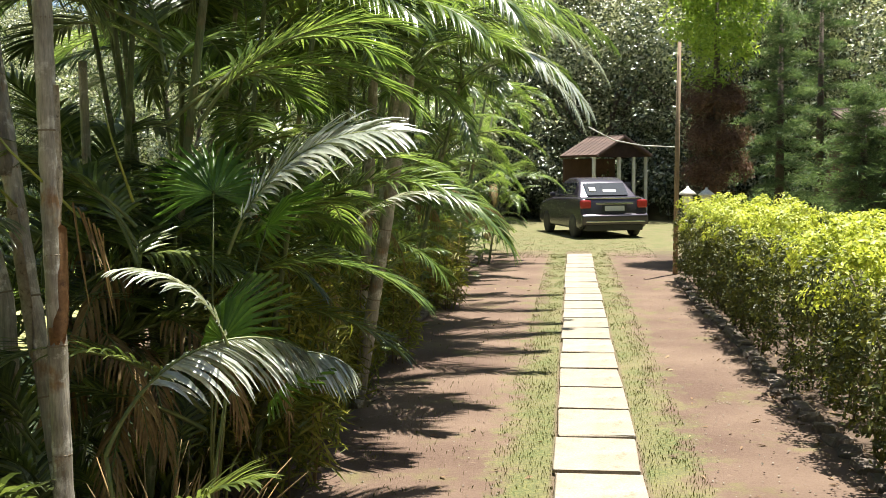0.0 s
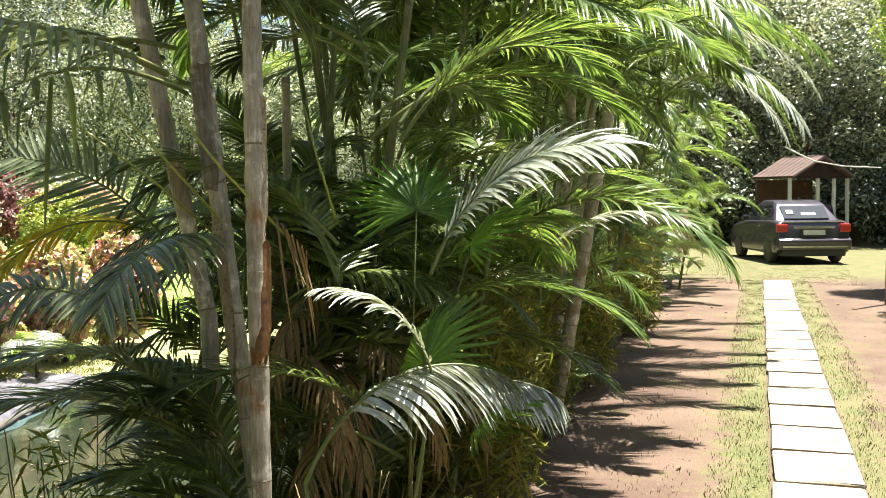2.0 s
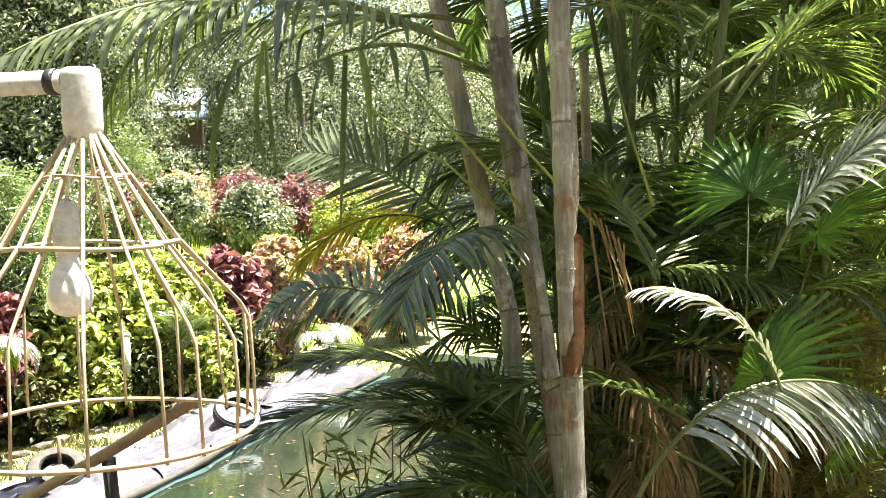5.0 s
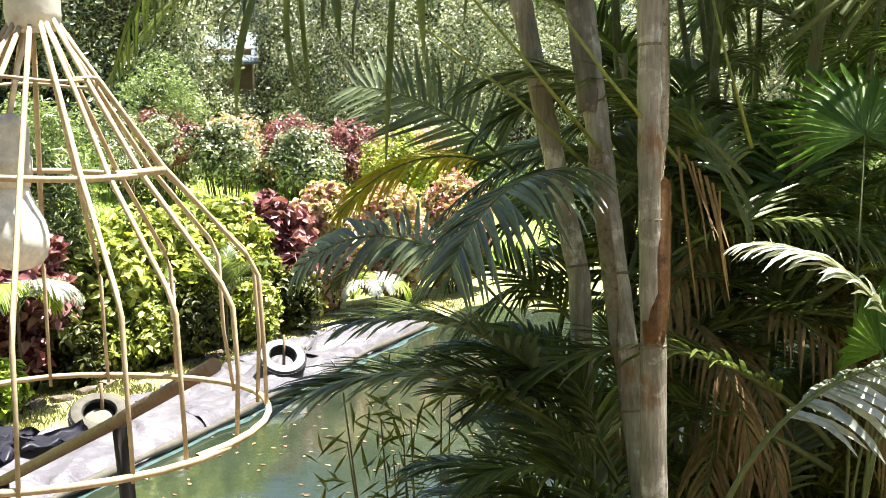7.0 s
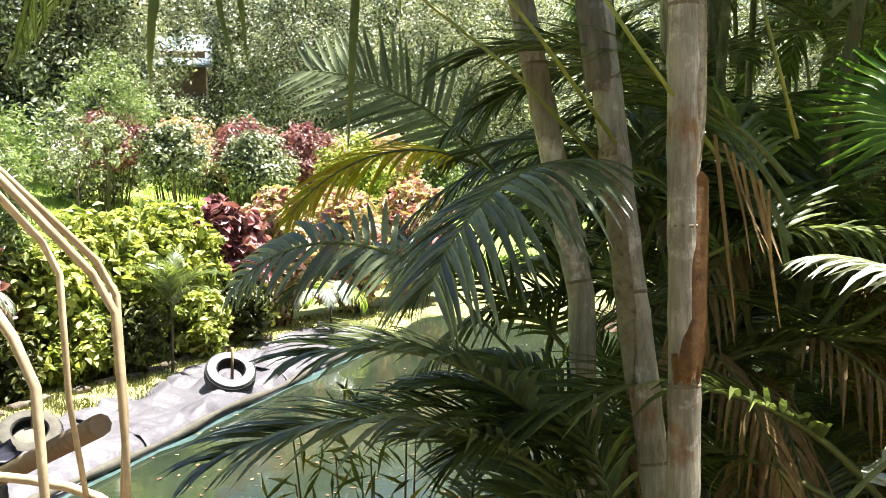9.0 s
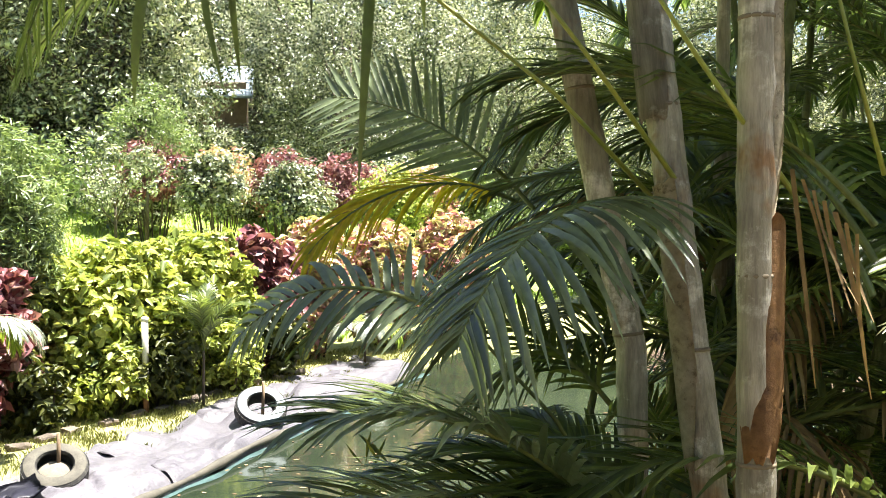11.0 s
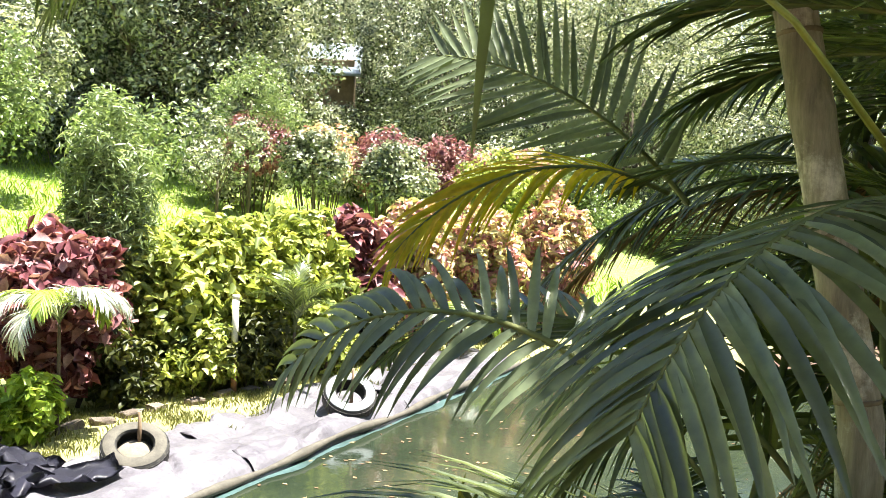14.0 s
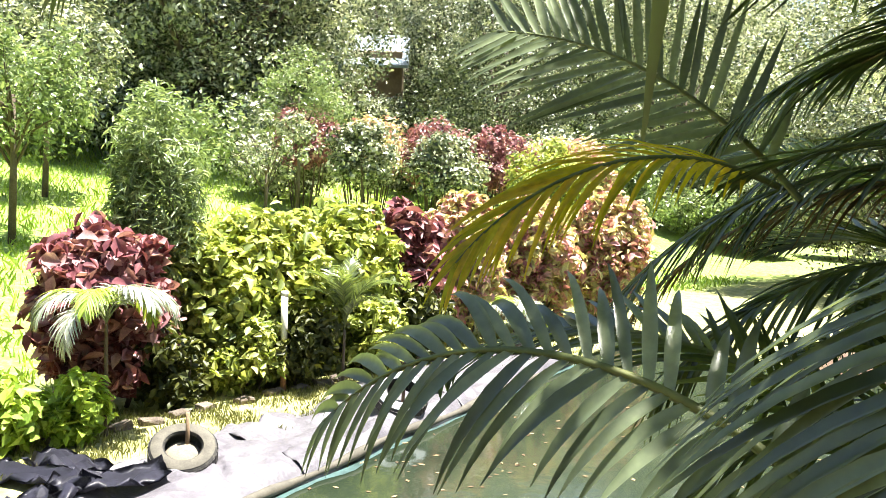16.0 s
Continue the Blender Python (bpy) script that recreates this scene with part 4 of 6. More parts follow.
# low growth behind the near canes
# This clump's tall crown, mostly out of view, is added for shade.
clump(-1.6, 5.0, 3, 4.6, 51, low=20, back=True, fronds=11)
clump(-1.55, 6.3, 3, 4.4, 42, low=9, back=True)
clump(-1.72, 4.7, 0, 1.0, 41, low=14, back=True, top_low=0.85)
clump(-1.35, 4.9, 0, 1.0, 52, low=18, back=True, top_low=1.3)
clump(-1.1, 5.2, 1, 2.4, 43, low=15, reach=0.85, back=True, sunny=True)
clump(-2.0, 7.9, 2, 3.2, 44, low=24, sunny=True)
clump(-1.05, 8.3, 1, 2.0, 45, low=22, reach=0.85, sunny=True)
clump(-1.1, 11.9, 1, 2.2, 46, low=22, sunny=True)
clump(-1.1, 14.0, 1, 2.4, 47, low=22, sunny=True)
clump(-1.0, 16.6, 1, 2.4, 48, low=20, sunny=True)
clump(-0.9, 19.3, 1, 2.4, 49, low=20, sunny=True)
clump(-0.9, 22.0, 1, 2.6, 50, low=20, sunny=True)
for i in range(12):
    r2 = random.Random(700 + i)
    a = radians(140 + 11 * i + r2.uniform(-8, 8))
    z = r2.uniform(0.1, 0.75)
    b = (-1.2 + 0.1 * math.cos(a), 3.95, z)
    ln = r2.uniform(0.5, 0.8)
    hero_frond(palm_a, b, (b[0] + math.cos(a) * ln, b[1] + math.sin(a) * ln * 0.75, z + r2.uniform(0.1, 0.45)), r2.uniform(60, 95), material=M_FROND_GREY if i % 2 else None, pairs=44, leaf=0.3, width=0.018, vee=15, hang=r2.uniform(0.4, 0.9), petiole=0.2, rng=r2)

# brown dry canes at the foot of the near palms
canes = thing("dry_canes", (-0.60, 3.78, -0.02), "bundle of thin brown dry palm stalks", "palm stalks")
for i in range(80):
    r2 = random.Random(800 + i)
    f = Vector((r2.uniform(-0.26, 0.22), r2.uniform(-0.18, 0.18), 0))
    h = r2.uniform(0.4, 0.85)
    c1 = Vector((f.x * 1.1, f.y * 1.1, h * 0.6))
    hd = Vector((f.x * 1.7 + r2.uniform(-0.10, 0.26), f.y * 1.5 + r2.uniform(-0.12, 0.10), h * r2.uniform(0.75, 1.0)))
    pts = [f * (1 - q) ** 2 + c1 * 2 * q * (1 - q) + hd * q * q for q in (0, 0.25, 0.5, 0.75, 1)]
    part("stalk", tube(pts, [0.008, 0.0075, 0.006, 0.004, 0.0015], 6), M_CANE, canes)

# a fan-leaved palm among them
fan = thing("fan_palm", (-0.62, 4.22, -0.02), "small fan palm with a bright green pleated leaf", "palm")


def fan_leaf(radius, seed):
    r = random.Random(seed)
    v, f = [], []
    n = 26
    for k in range(n):
        a = radians(-115 + 230 * k / (n - 1))
        w = radians(4.6)
        ln = radius * (0.82 + 0.18 * math.cos(a)) * r.uniform(0.92, 1.05)
        b = len(v)
        for s_, wd in ((0.03, 0.6), (0.55, 1.0), (1.0, 0.12)):
            for q in (-1, 0, 1):
                aa = a + q * w * wd * (1 if s_ < 0.9 else 0.6)
                zz = (0.018 if q else -0.012) * s_ - 0.16 * s_ * s_ * ln / radius * (1 if s_ > 0.9 else 0.4)
                v.append((math.sin(aa) * ln * s_, math.cos(aa) * ln * s_, zz * radius * 2))
        for s_ in range(2):
            for q in range(2):
                o = b + s_ * 3 + q
                f.append((o, o + 1, o + 4, o + 3))
    return mesh_of("fan_leaf", v, f, M_FAN, True)


for i, (dx, dy, dz, tilt, turn, rad) in enumerate(((0.03, -0.02, 1.10, 66, -38, 0.34), (0.22, 0.14, 0.85, 40, -80, 0.27), (-0.10, 0.28, 1.70, 60, 25, 0.34), (0.12, 0.34, 1.55, 55, -60, 0.30))):
    lf = part("fan_leaf", fan_leaf(rad, i), None, fan, "", Matrix.Translation((dx, dy, dz)) @ pose(0, 0, 0, 0, 0, turn) @ pose(0, 0, 0, tilt, 0, 0))
    part("stalk", tube([(-0.1, 0.1, 0), (-0.08 + dx * 0.3, 0.12 + dy * 0.4, dz * 0.6), (dx, dy, dz)], [0.007, 0.005, 0.003], 6), M_RACHIS, fan)

# thin-leaved bamboo grass in the row
for i, (x, y, h) in enumerate(((-0.78, 5.55, 1.4), (-0.95, 6.5, 1.15), (-0.95, 7.6, 1.2), (-0.9, 9.4, 1.2), (-0.85, 13.0, 1.2), (-2.5, 4.55, 1.25))):
    rsb = np.random.RandomState(900 + i)
    bb = thing("bamboo_grass", (x, y, ground_z(x, y) - 0.02), "thin-leaved yellowish bamboo grass bush", "shrub", "bamboo grass in the palm row")
    many = 2600 if x > -2 else 520
    pts = rsb.uniform(-1, 1, (many, 3)) * np.array([0.36, 0.5, 0.5 * h]) + np.array([0, 0, 0.55 * h])
    keep = (pts[:, 0] / 0.45) ** 2 + (pts[:, 1] / 0.55) ** 2 + ((pts[:, 2] - 0.5 * h) / (0.56 * h)) ** 2 < 1 + rsb.uniform(-0.3, 0.2, many)
    pts = pts[keep]
    part("leaves", leaf_cloud("leaves", pts, np.tile([0.3, -0.2, 0.7], (len(pts), 1)), 0.15, M_BAMBOOGRASS, 900 + i, 0.10), None, bb)
    for k in range(9):
        f = Vector((rsb.uniform(-0.2, 0.2), rsb.uniform(-0.25, 0.25), 0))
        part("stem", tube([f, f * 1.6 + Vector((0, 0, h * rsb.uniform(0.7, 1.0)))], [0.008, 0.003], 5), M_CANE, bb)

# ---- stepping slabs ----
path = tagged(new("stepping_path"), "straight path of pale stone slabs in grass", "path", kind="structure")
SLAB = []
for i in range(6):
    r2 = random.Random(i)
    bm = box((0.5, 0.705, 0.05), 0.01)
    for v in bm.verts:
        v.co.x += r2.uniform(-0.008, 0.008)
        v.co.y += r2.uniform(-0.008, 0.008)
    me = bpy.data.meshes.new("slab")
    bm.to_mesh(me)
    bm.free()
    me.materials.append(M_SLAB)
    SLAB.append(me)
for i in range(-13, 19):
    r2 = random.Random(500 + i)
    part("slab", SLAB[i % 6], None, path, m=pose(1.0 + r2.uniform(-0.01, 0.01), 6.67 + 0.762 * (i + 0.5), 0.012 + r2.uniform(-0.004, 0.006), r2.uniform(-0.4, 0.4), r2.uniform(-0.4, 0.4), r2.uniform(-0.7, 0.7)))

# ---- hedge beside the road ----
rs = np.random.RandomState(5)
hedge = thing("hedge", (3.0, 10, 0), "clipped hedge with lime-yellow new leaves on top", "hedge")
hc, hn, oc_, on_ = [], [], [], []
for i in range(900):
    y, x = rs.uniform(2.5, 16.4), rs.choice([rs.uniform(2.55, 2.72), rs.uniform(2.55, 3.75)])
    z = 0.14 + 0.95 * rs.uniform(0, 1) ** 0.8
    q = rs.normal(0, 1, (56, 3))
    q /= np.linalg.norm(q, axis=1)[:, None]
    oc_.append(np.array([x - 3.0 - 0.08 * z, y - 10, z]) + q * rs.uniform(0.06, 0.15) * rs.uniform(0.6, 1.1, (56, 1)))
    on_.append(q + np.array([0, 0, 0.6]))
for i in range(430):
    k, row = rs.randint(0, 19), rs.randint(0, 2)
    swell = 0.85 + 0.3 * math.sin(k * 2.3 + row) ** 2
    d = rs.normal(0, 1, 3)
    d[2] = abs(d[2]) - 0.35
    d /= np.linalg.norm(d)
    y = 2.7 + 0.74 * k + 0.16 * math.sin(k * 1.7 + row * 2) + d[1] * 0.36 * swell
    x = 2.86 + 0.58 * row + 0.05 * math.sin(k * 3.1) + d[0] * 0.34 * swell
    z = 0.97 + 0.09 * math.sin(k * 2.9 + row * 1.3) + d[2] * 0.30 * swell
    q = rs.normal(0, 1, (130, 3))
    q[:, 2] = np.abs(q[:, 2]) * 1.1 - 0.3
    q /= np.linalg.norm(q, axis=1)[:, None]
    hc.append(np.array([x - 3.0, y - 10, z]) + q * rs.uniform(0.07, 0.16) * rs.uniform(0.7, 1.1, (130, 1)))
    hn.append(q + 0.5 * d + np.array([0, 0, 0.4]))
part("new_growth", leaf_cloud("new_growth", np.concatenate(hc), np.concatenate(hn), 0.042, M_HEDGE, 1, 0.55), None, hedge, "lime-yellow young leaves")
part("leaves", leaf_cloud("leaves", np.concatenate(oc_), np.concatenate(on_), 0.045, M_HEDGE_OLD_SHADED, 2, 0.5), None, hedge, "old leaves, darkened for the shade low in the hedge")
for i in range(34):
    y = 1.8 + i * 0.43
    x = 2.62 + rs.uniform(0, 0.3)
    part("stem", tube([(x - 3, y - 10, -0.02), (x - 3 + rs.uniform(-0.1, 0.1), y - 10 + rs.uniform(-0.1, 0.1), 0.5), (x - 3 + rs.uniform(-0.2, 0.2), y - 10 + rs.uniform(-0.2, 0.2), 1.05)], [0.016, 0.012, 0.006], 6), M_BARK, hedge)

# ---- car ----
def extrude_profile(profile, half, bevel=0.04, tuck=None):
    """A closed side profile in (y, z), as wide as 2 * half, with rounded edges; tuck(z) narrows it with height."""
    bm = bmesh.new()
    lo = [bm.verts.new((-half, y, z)) for y, z in profile]
    f = bm.faces.new(lo)
    ext = bmesh.ops.extrude_face_region(bm, geom=[f])
    for v in ext["geom"]:
        if isinstance(v, bmesh.types.BMVert):
            v.co.x = half
    bmesh.ops.recalc_face_normals(bm, faces=bm.faces)
    if bevel:
        bmesh.ops.bevel(bm, geom=bm.edges[:], offset=bevel, segments=3, affect="EDGES", profile=0.6, clamp_overlap=True)
    if tuck:
        for v in bm.verts:
            v.co.x *= tuck(v.co.z)
    for f in bm.faces:
        f.smooth = True
    return bm


def wheel(parent, x, y, r=0.30):
    w = part("wheel", lathe([(r * 0.66, -0.09), (r * 0.92, -0.09), (r, -0.06), (r, 0.06), (r * 0.92, 0.09), (r * 0.66, 0.09)], 28), M_RUBBER, parent, "", pose(x, y, r, 0, 90, 0))
    part("rim", lathe([(0.02, -0.02), (r * 0.2, 0.07), (r * 0.55, 0.06), (r * 0.66, 0.085), (r * 0.66, -0.085), (r * 0.5, -0.03)], 20), M_CHROME, w, "silver wheel rim", Matrix.Scale(1 if x > 0 else -1, 4, (0, 0, 1)))
    return w


car = thing("car", pose(1.95, 26.45, 0, 0, 0, 17) @ Matrix.Scale(1.06, 4), "dark grey sedan parked on grass, seen from behind", "car")
tuck = lambda z: 1.0 - 0.28 * smooth(0.9, 1.5, z)
part("body", extrude_profile([(-0.02, 0.30), (-0.05, 0.55), (0.0, 0.80), (0.05, 0.98), (0.42, 1.02), (1.0, 1.02), (2.6, 0.98), (3.6, 0.86), (3.9, 0.70), (3.95, 0.35), (3.7, 0.22), (0.2, 0.22)], 0.84, 0.09), M_CAR, car)
part("roof", extrude_profile([(0.40, 0.97), (0.98, 1.40), (1.25, 1.48), (1.9, 1.49), (2.25, 1.40), (2.95, 0.96)], 0.79, 0.07, tuck), M_CAR, car)
part("rear_window", box((1.06, 0.012, 0.50), 0.004), M_GLASS, car, "rear window with pale reflection panels on it", pose(0, 0.665, 1.20, -53.5, 0, 0))
# White panels laid on the glass stand in for its pale reflections.
part("parcel", box((0.34, 0.02, 0.10), 0.008), M_WHITE, car, "white panel standing in for a reflection on the rear window", pose(0.08, 0.605, 1.155, -53.5, 0, 0))
part("parcel", box((0.16, 0.02, 0.16), 0.008), M_WHITE, car, "", pose(-0.36, 0.635, 1.20, -53.5, 0, 0))
part("boot_line", box((1.30, 0.012, 0.012), 0.003), M_BLACKPLASTIC, car, "", pose(0, -0.045, 0.63))
part("spoiler_edge", box((1.45, 0.06, 0.025), 0.01), M_CHROME, car, "bright boot lid edge", pose(0, 0.075, 0.985))
for sx in (-1, 1):
    part("side_window", box((0.012, 0.72, 0.30), 0.004), M_GLASS, car, "", pose(sx * 0.735, 1.15, 1.22, 0, sx * -14, 0))
    part("side_window", box((0.012, 0.72, 0.30), 0.004), M_GLASS, car, "", pose(sx * 0.735, 1.95, 1.20, 0, sx * -14, 0))
    part("tail_light", box((0.26, 0.16, 0.20), 0.04), M_REDLENS, car, "red tail light", pose(sx * 0.72, 0.05, 0.84))
    part("mirror", box((0.16, 0.10, 0.12), 0.03), M_CAR, car, "", pose(sx * 0.90, 2.35, 1.05))
    part("door_handle", box((0.03, 0.16, 0.03), 0.008), M_CHROME, car, "", pose(sx * 0.845, 1.35, 0.86))
part("chrome_strip", box((0.95, 0.03, 0.045), 0.01), M_CHROME, car, "chrome strip above the number plate", pose(0, -0.035, 0.86))
part("number_plate", box((0.50, 0.012, 0.12), 0.004), M_PLATE, car, "white number plate", pose(0, -0.035, 0.74, -6, 0, 0))
part("plate_recess", box((0.62, 0.012, 0.20), 0.004), M_BLACKPLASTIC, car, "", pose(0, -0.022, 0.75, -6, 0, 0))
part("bumper", extrude_profile([(-0.10, 0.34), (-0.12, 0.56), (-0.04, 0.62), (0.3, 0.62), (0.3, 0.30)], 0.84, 0.03), M_CAR, car)
part("bumper_trim", box((1.5, 0.04, 0.04), 0.01), M_CHROME, car, "", pose(0, -0.115, 0.42))
part("underside", box((1.45, 0.5, 0.16), 0.03), M_BLACKPLASTIC, car, "", pose(0, 0.2, 0.27))
part("aerial", tube([(0, 0.9, 1.46), (0, 0.75, 1.62)], 0.005, 6), M_BLACKPLASTIC, car)
for sx in (-1, 1):
    for wy in (0.72, 3.12):
        wheel(car, sx * 0.76, wy)

# ---- shed behind the car ----
shed = thing("shed", pose(2.1, 34.2, ground_z(2.1, 34.2), 0, 0, 40), "small open shed with clay tile roof and white posts", "shed")
for px in (-1.2, -0.1, 0.55, 1.1):
    part("post", box((0.09, 0.09, 2.3), 0.01), M_WHITE, shed, "", pose(px, -0.6, 1.12))
for sx in (-1, 1):
    slope = part("roof", box((1.42, 1.9, 0.06), 0.01), M_TILE, shed, "", pose(-0.05 + sx * 0.58, 0.1, 2.55, 0, sx * 27, 0))
    for k in range(8):
        part("tile", box((1.44, 0.215, 0.05), 0.015), M_TILE, slope, "", pose(0, -0.83 + k * 0.235, 0.04))
gb = bmesh.new()
tri_ = [gb.verts.new(p) for p in ((-1.2, -0.7, 2.2), (1.1, -0.7, 2.2), (-0.05, -0.7, 2.78))]
gb.faces.new(tri_)
bmesh.ops.solidify(gb, geom=gb.faces[:], thickness=0.04)
part("gable", gb, M_TILE, shed)
part("back_wall", box((2.3, 0.08, 2.2), 0.01), M_BRICKWALL, shed, "", pose(0, 1.0, 1.08))
cb = thing("cable", (2.58, 17.3, 0), "white cable slung from the pole to the shed", "cable")
part("wire", tube([(-1.2, 14, 3.1), (-0.4, 15, 2.72), (0.5, 15.5, 2.55), (1.6, 16, 2.5)], 0.02, 6), M_WHITE, cb)

# ---- pole, gate posts, conifers, house ----
pole = thing("bamboo_pole", (2.58, 17.3, -0.03), "tall thin bare wooden pole", "pole")
part("shaft", tube([(0, 0, 0), (0.02, 0, 1.9), (0.05, 0, 3.9)], [0.045, 0.04, 0.03], 8), M_WOOD, pole)
for gx2, gy2, gz in ((2.87, 18.15, 1.46), (3.32, 19.1, 1.42)):
    gp = thing("gate_post", (gx2, gy2, -0.02), "white post with a small pyramid cap lamp", "post", "white posts by the hedge")
    part("shaft", box((0.10, 0.10, gz - 0.12), 0.01), M_WHITE, gp, "", pose(0, 0, (gz - 0.12) / 2))
    part("cap", lathe([(0.19, 0), (0.20, 0.02), (0.06, 0.10), (0.03, 0.12), (0.03, 0.15)], 4), M_WHITE, gp, "white pyramid cap", pose(0, 0, gz - 0.12, 0, 0, 45))
    part("lantern_glass", box((0.16, 0.16, 0.14), 0.01), M_BULB, gp, "", pose(0, 0, gz - 0.2))


def crown_part(tree, name, material, seed, centre, spreads, count, radius, per, size, aspect=0.5, flat=1.0, label=""):
    r = np.random.RandomState(seed)
    p, nn, cc = clumps(r, centre, spreads, count, radius, per, flat)
    part(name, leaf_cloud(name, p, nn, size, material, seed, aspect), None, tree, label)
    return cc


def limbs(tree, top, r0, cc, seed, n=16, material=None):
    part("trunk", tube([(0, 0, -0.1), (0.05, 0.03, top * 0.5), (0.0, 0.06, top)], [r0, r0 * 0.8, r0 * 0.5], 9), material or M_BARK, tree)
    r = random.Random(seed)
    for k in range(n):
        c = Vector(cc[r.randrange(len(cc))])
        z = top * r.uniform(0.5, 1.0)
        s = Vector((0.02, 0.04, z))
        part("limb", tube([s, s.lerp(c, 0.5) + Vector((0, 0, 0.08)), c], [r0 * 0.4, r0 * 0.25, r0 * 0.08], 6), material or M_BARK, tree)


cyp = thing("conifer", (3.6, 20.0, -0.03), "conifer with bright green top and dead brown lower branches", "tree")
for zc in (1.75, 2.45, 3.15):
    crown_part(cyp, "dead_growth", M_DEAD, 61 + int(zc * 10), (0, 0, zc), (0.60, 0.6, 0.30), 44, 0.24, 120, 0.09, 0.18, label="dead brown branches")
crown_part(cyp, "crown", M_CYPRESS, 62, (0, 0, 4.9), (0.85, 0.85, 1.5), 110, 0.30, 100, 0.11, 0.3)
part("trunk", tube([(0, 0, 0), (0.02, 0, 3), (0, 0, 6)], [0.09, 0.07, 0.03], 8), M_BARK, cyp)
for i, (x, y, h, w) in enumerate(((5.2, 22.0, 5.2, 1.25), (6.6, 24.5, 6.5, 1.5), (7.6, 21.2, 4.6, 1.2), (6.5, 20.6, 3.3, 1.1), (9.5, 27, 8, 1.8))):
    t = thing("conifer", (x, y, ground_z(x, y) - 0.05), "dark green conifer with drooping layered branches", "tree", "dark conifers")
    part("trunk", tube([(0, 0, 0), (0, 0, h)], [0.12, 0.03], 8), M_BARK, t)
    r = np.random.RandomState(70 + i)
    pts, nrm = [], []
    for k in range(34):
        f = k / 34
        z = 0.5 + (h - 0.6) * f
        a = k * 2.4
        ln = w * (1.05 - f * 0.85)
        s = np.linspace(0.1, 1, 60)[:, None]
        q = np.hstack([np.cos(a) * s * ln, np.sin(a) * s * ln, z + 0.45 * s - 0.62 * s ** 2 * ln])
        q = q + r.normal(0, 0.05, q.shape) * np.array([1.6, 1.6, 0.6])
        pts.append(np.repeat(q, 6, 0) + r.normal(0, 0.07, (360, 3)) * np.array([1.5, 1.5, 0.5]))
        nrm.append(np.tile([0, 0, 1.0], (360, 1)))
    part("crown", leaf_cloud("crown", np.concatenate(pts), np.concatenate(nrm), 0.15, M_CONIFER, 80 + i, 0.07), None, t)
house = thing("house", (8.45, 22.5, -0.02), "dark brown house with low clay tile roof", "house")
part("wall", box((3.4, 0.25, 2.6), 0.02), M_BRICKWALL, house, "", pose(0.6, 0.4, 1.3))
part("wall", box((0.25, 4, 2.6), 0.02), M_BRICKWALL, house, "", pose(-1.0, 2.4, 1.3))
rf = part("roof", box((4.6, 2.6, 0.08), 0.02), M_TILE, house, "", pose(0.5, 0.3, 2.80, 12, 0, 0))
for k in range(18):
    part("tile", box((0.25, 2.62, 0.05), 0.015), M_TILE, rf, "", pose(-2.15 + k * 0.253, 0, 0.05))
part("fascia", box((4.6, 0.06, 0.10), 0.01), M_WHITE, house, "", pose(0.5, -0.98, 2.50))
part("column", box((0.22, 0.22, 2.5), 0.02), M_TILE, house, "", pose(-1.3, -0.8, 1.25))
part("ledge", box((2.2, 0.3, 0.08), 0.015), M_WHITE, house, "white window ledge", pose(0.6, 0.15, 1.15))

# ---- pond bank: tarpaulin, tyres, pole ----
tarp = thing("tarpaulin", (-9.5, 10, -1.3), "wrinkled silver-grey plastic sheets lining the pond edge", "tarpaulin")


def sheet(y0, y1, lift, seed):
    """One length of plastic sheet, draped over the bank and into the water, creased."""
    tv, tf = [], []
    nu, nvv = 56, int((y1 - y0) * 22)
    for j in range(nvv + 1):
        y = y0 + (y1 - y0) * j / nvv
        e = far_edge(y)
        for i in range(nu + 1):
            u = i / nu
            x = e + 0.25 - u * (1.62 + 0.16 * noise.noise(Vector((y * 1.7, 0, 4))))
            rise = smooth(0, 0.22, u)
            crease = abs(noise.noise(Vector((x * 1.2 + y * 0.9 + seed, y * 1.3 - x * 0.4, 2.0)))) + 0.6 * abs(noise.noise(Vector((x * 3.1 - y * 1.1, y * 2.2 + seed, 6.0))))
            z = -1.60 + 0.31 * rise + 0.05 * noise.noise(Vector((x * 1.6, y * 1.1, 0))) + 0.15 * (0.3 - crease) + 0.03
            line = noise.noise(Vector((x * 0.9 + y * 0.35 + seed, y * 0.45 - x * 0.3, 8.0)))
            z -= 0.075 * math.exp(-(line / 0.035) ** 2) * smooth(0.15, 0.3, u)
            tv.append((x + 9.5, y - 10, 1.3 + lift + (max(z, ground_z(x, y) + 0.008) if u > 0.12 else z)))
    for j in range(nvv):
        for i in range(nu):
            q = j * (nu + 1) + i
            tf.append((q, q + nu + 1, q + nu + 2, q + 1))
    ob = part("sheet", mesh_of("sheet", tv, tf, M_TARP, True), None, tarp)
    sol = ob.modifiers.new("thick", "SOLIDIFY")
    sol.thickness = 0.006


sheet(5.2, 8.6, 0.0, 0.0)
sheet(8.4, 11.6, 0.012, 3.0)
sheet(11.4, 14.8, 0.0, 7.0)
lv, lf = [], []
for j in range(60):
    y = 5.2 + 9.6 * j / 59
    w = 0.06 + 0.22 * max(0, noise.noise(Vector((y * 1.4, 0, 3)))) + 0.05 * noise.noise(Vector((y * 9, 0, 3)))
    lv += [(far_edge(y) + 0.08, y, WATER_Z + 0.006), (far_edge(y) + 0.12 + w, y, WATER_Z + 0.003)]
    if j:
        lf.append((2 * j - 2, 2 * j - 1, 2 * j + 1, 2 * j))
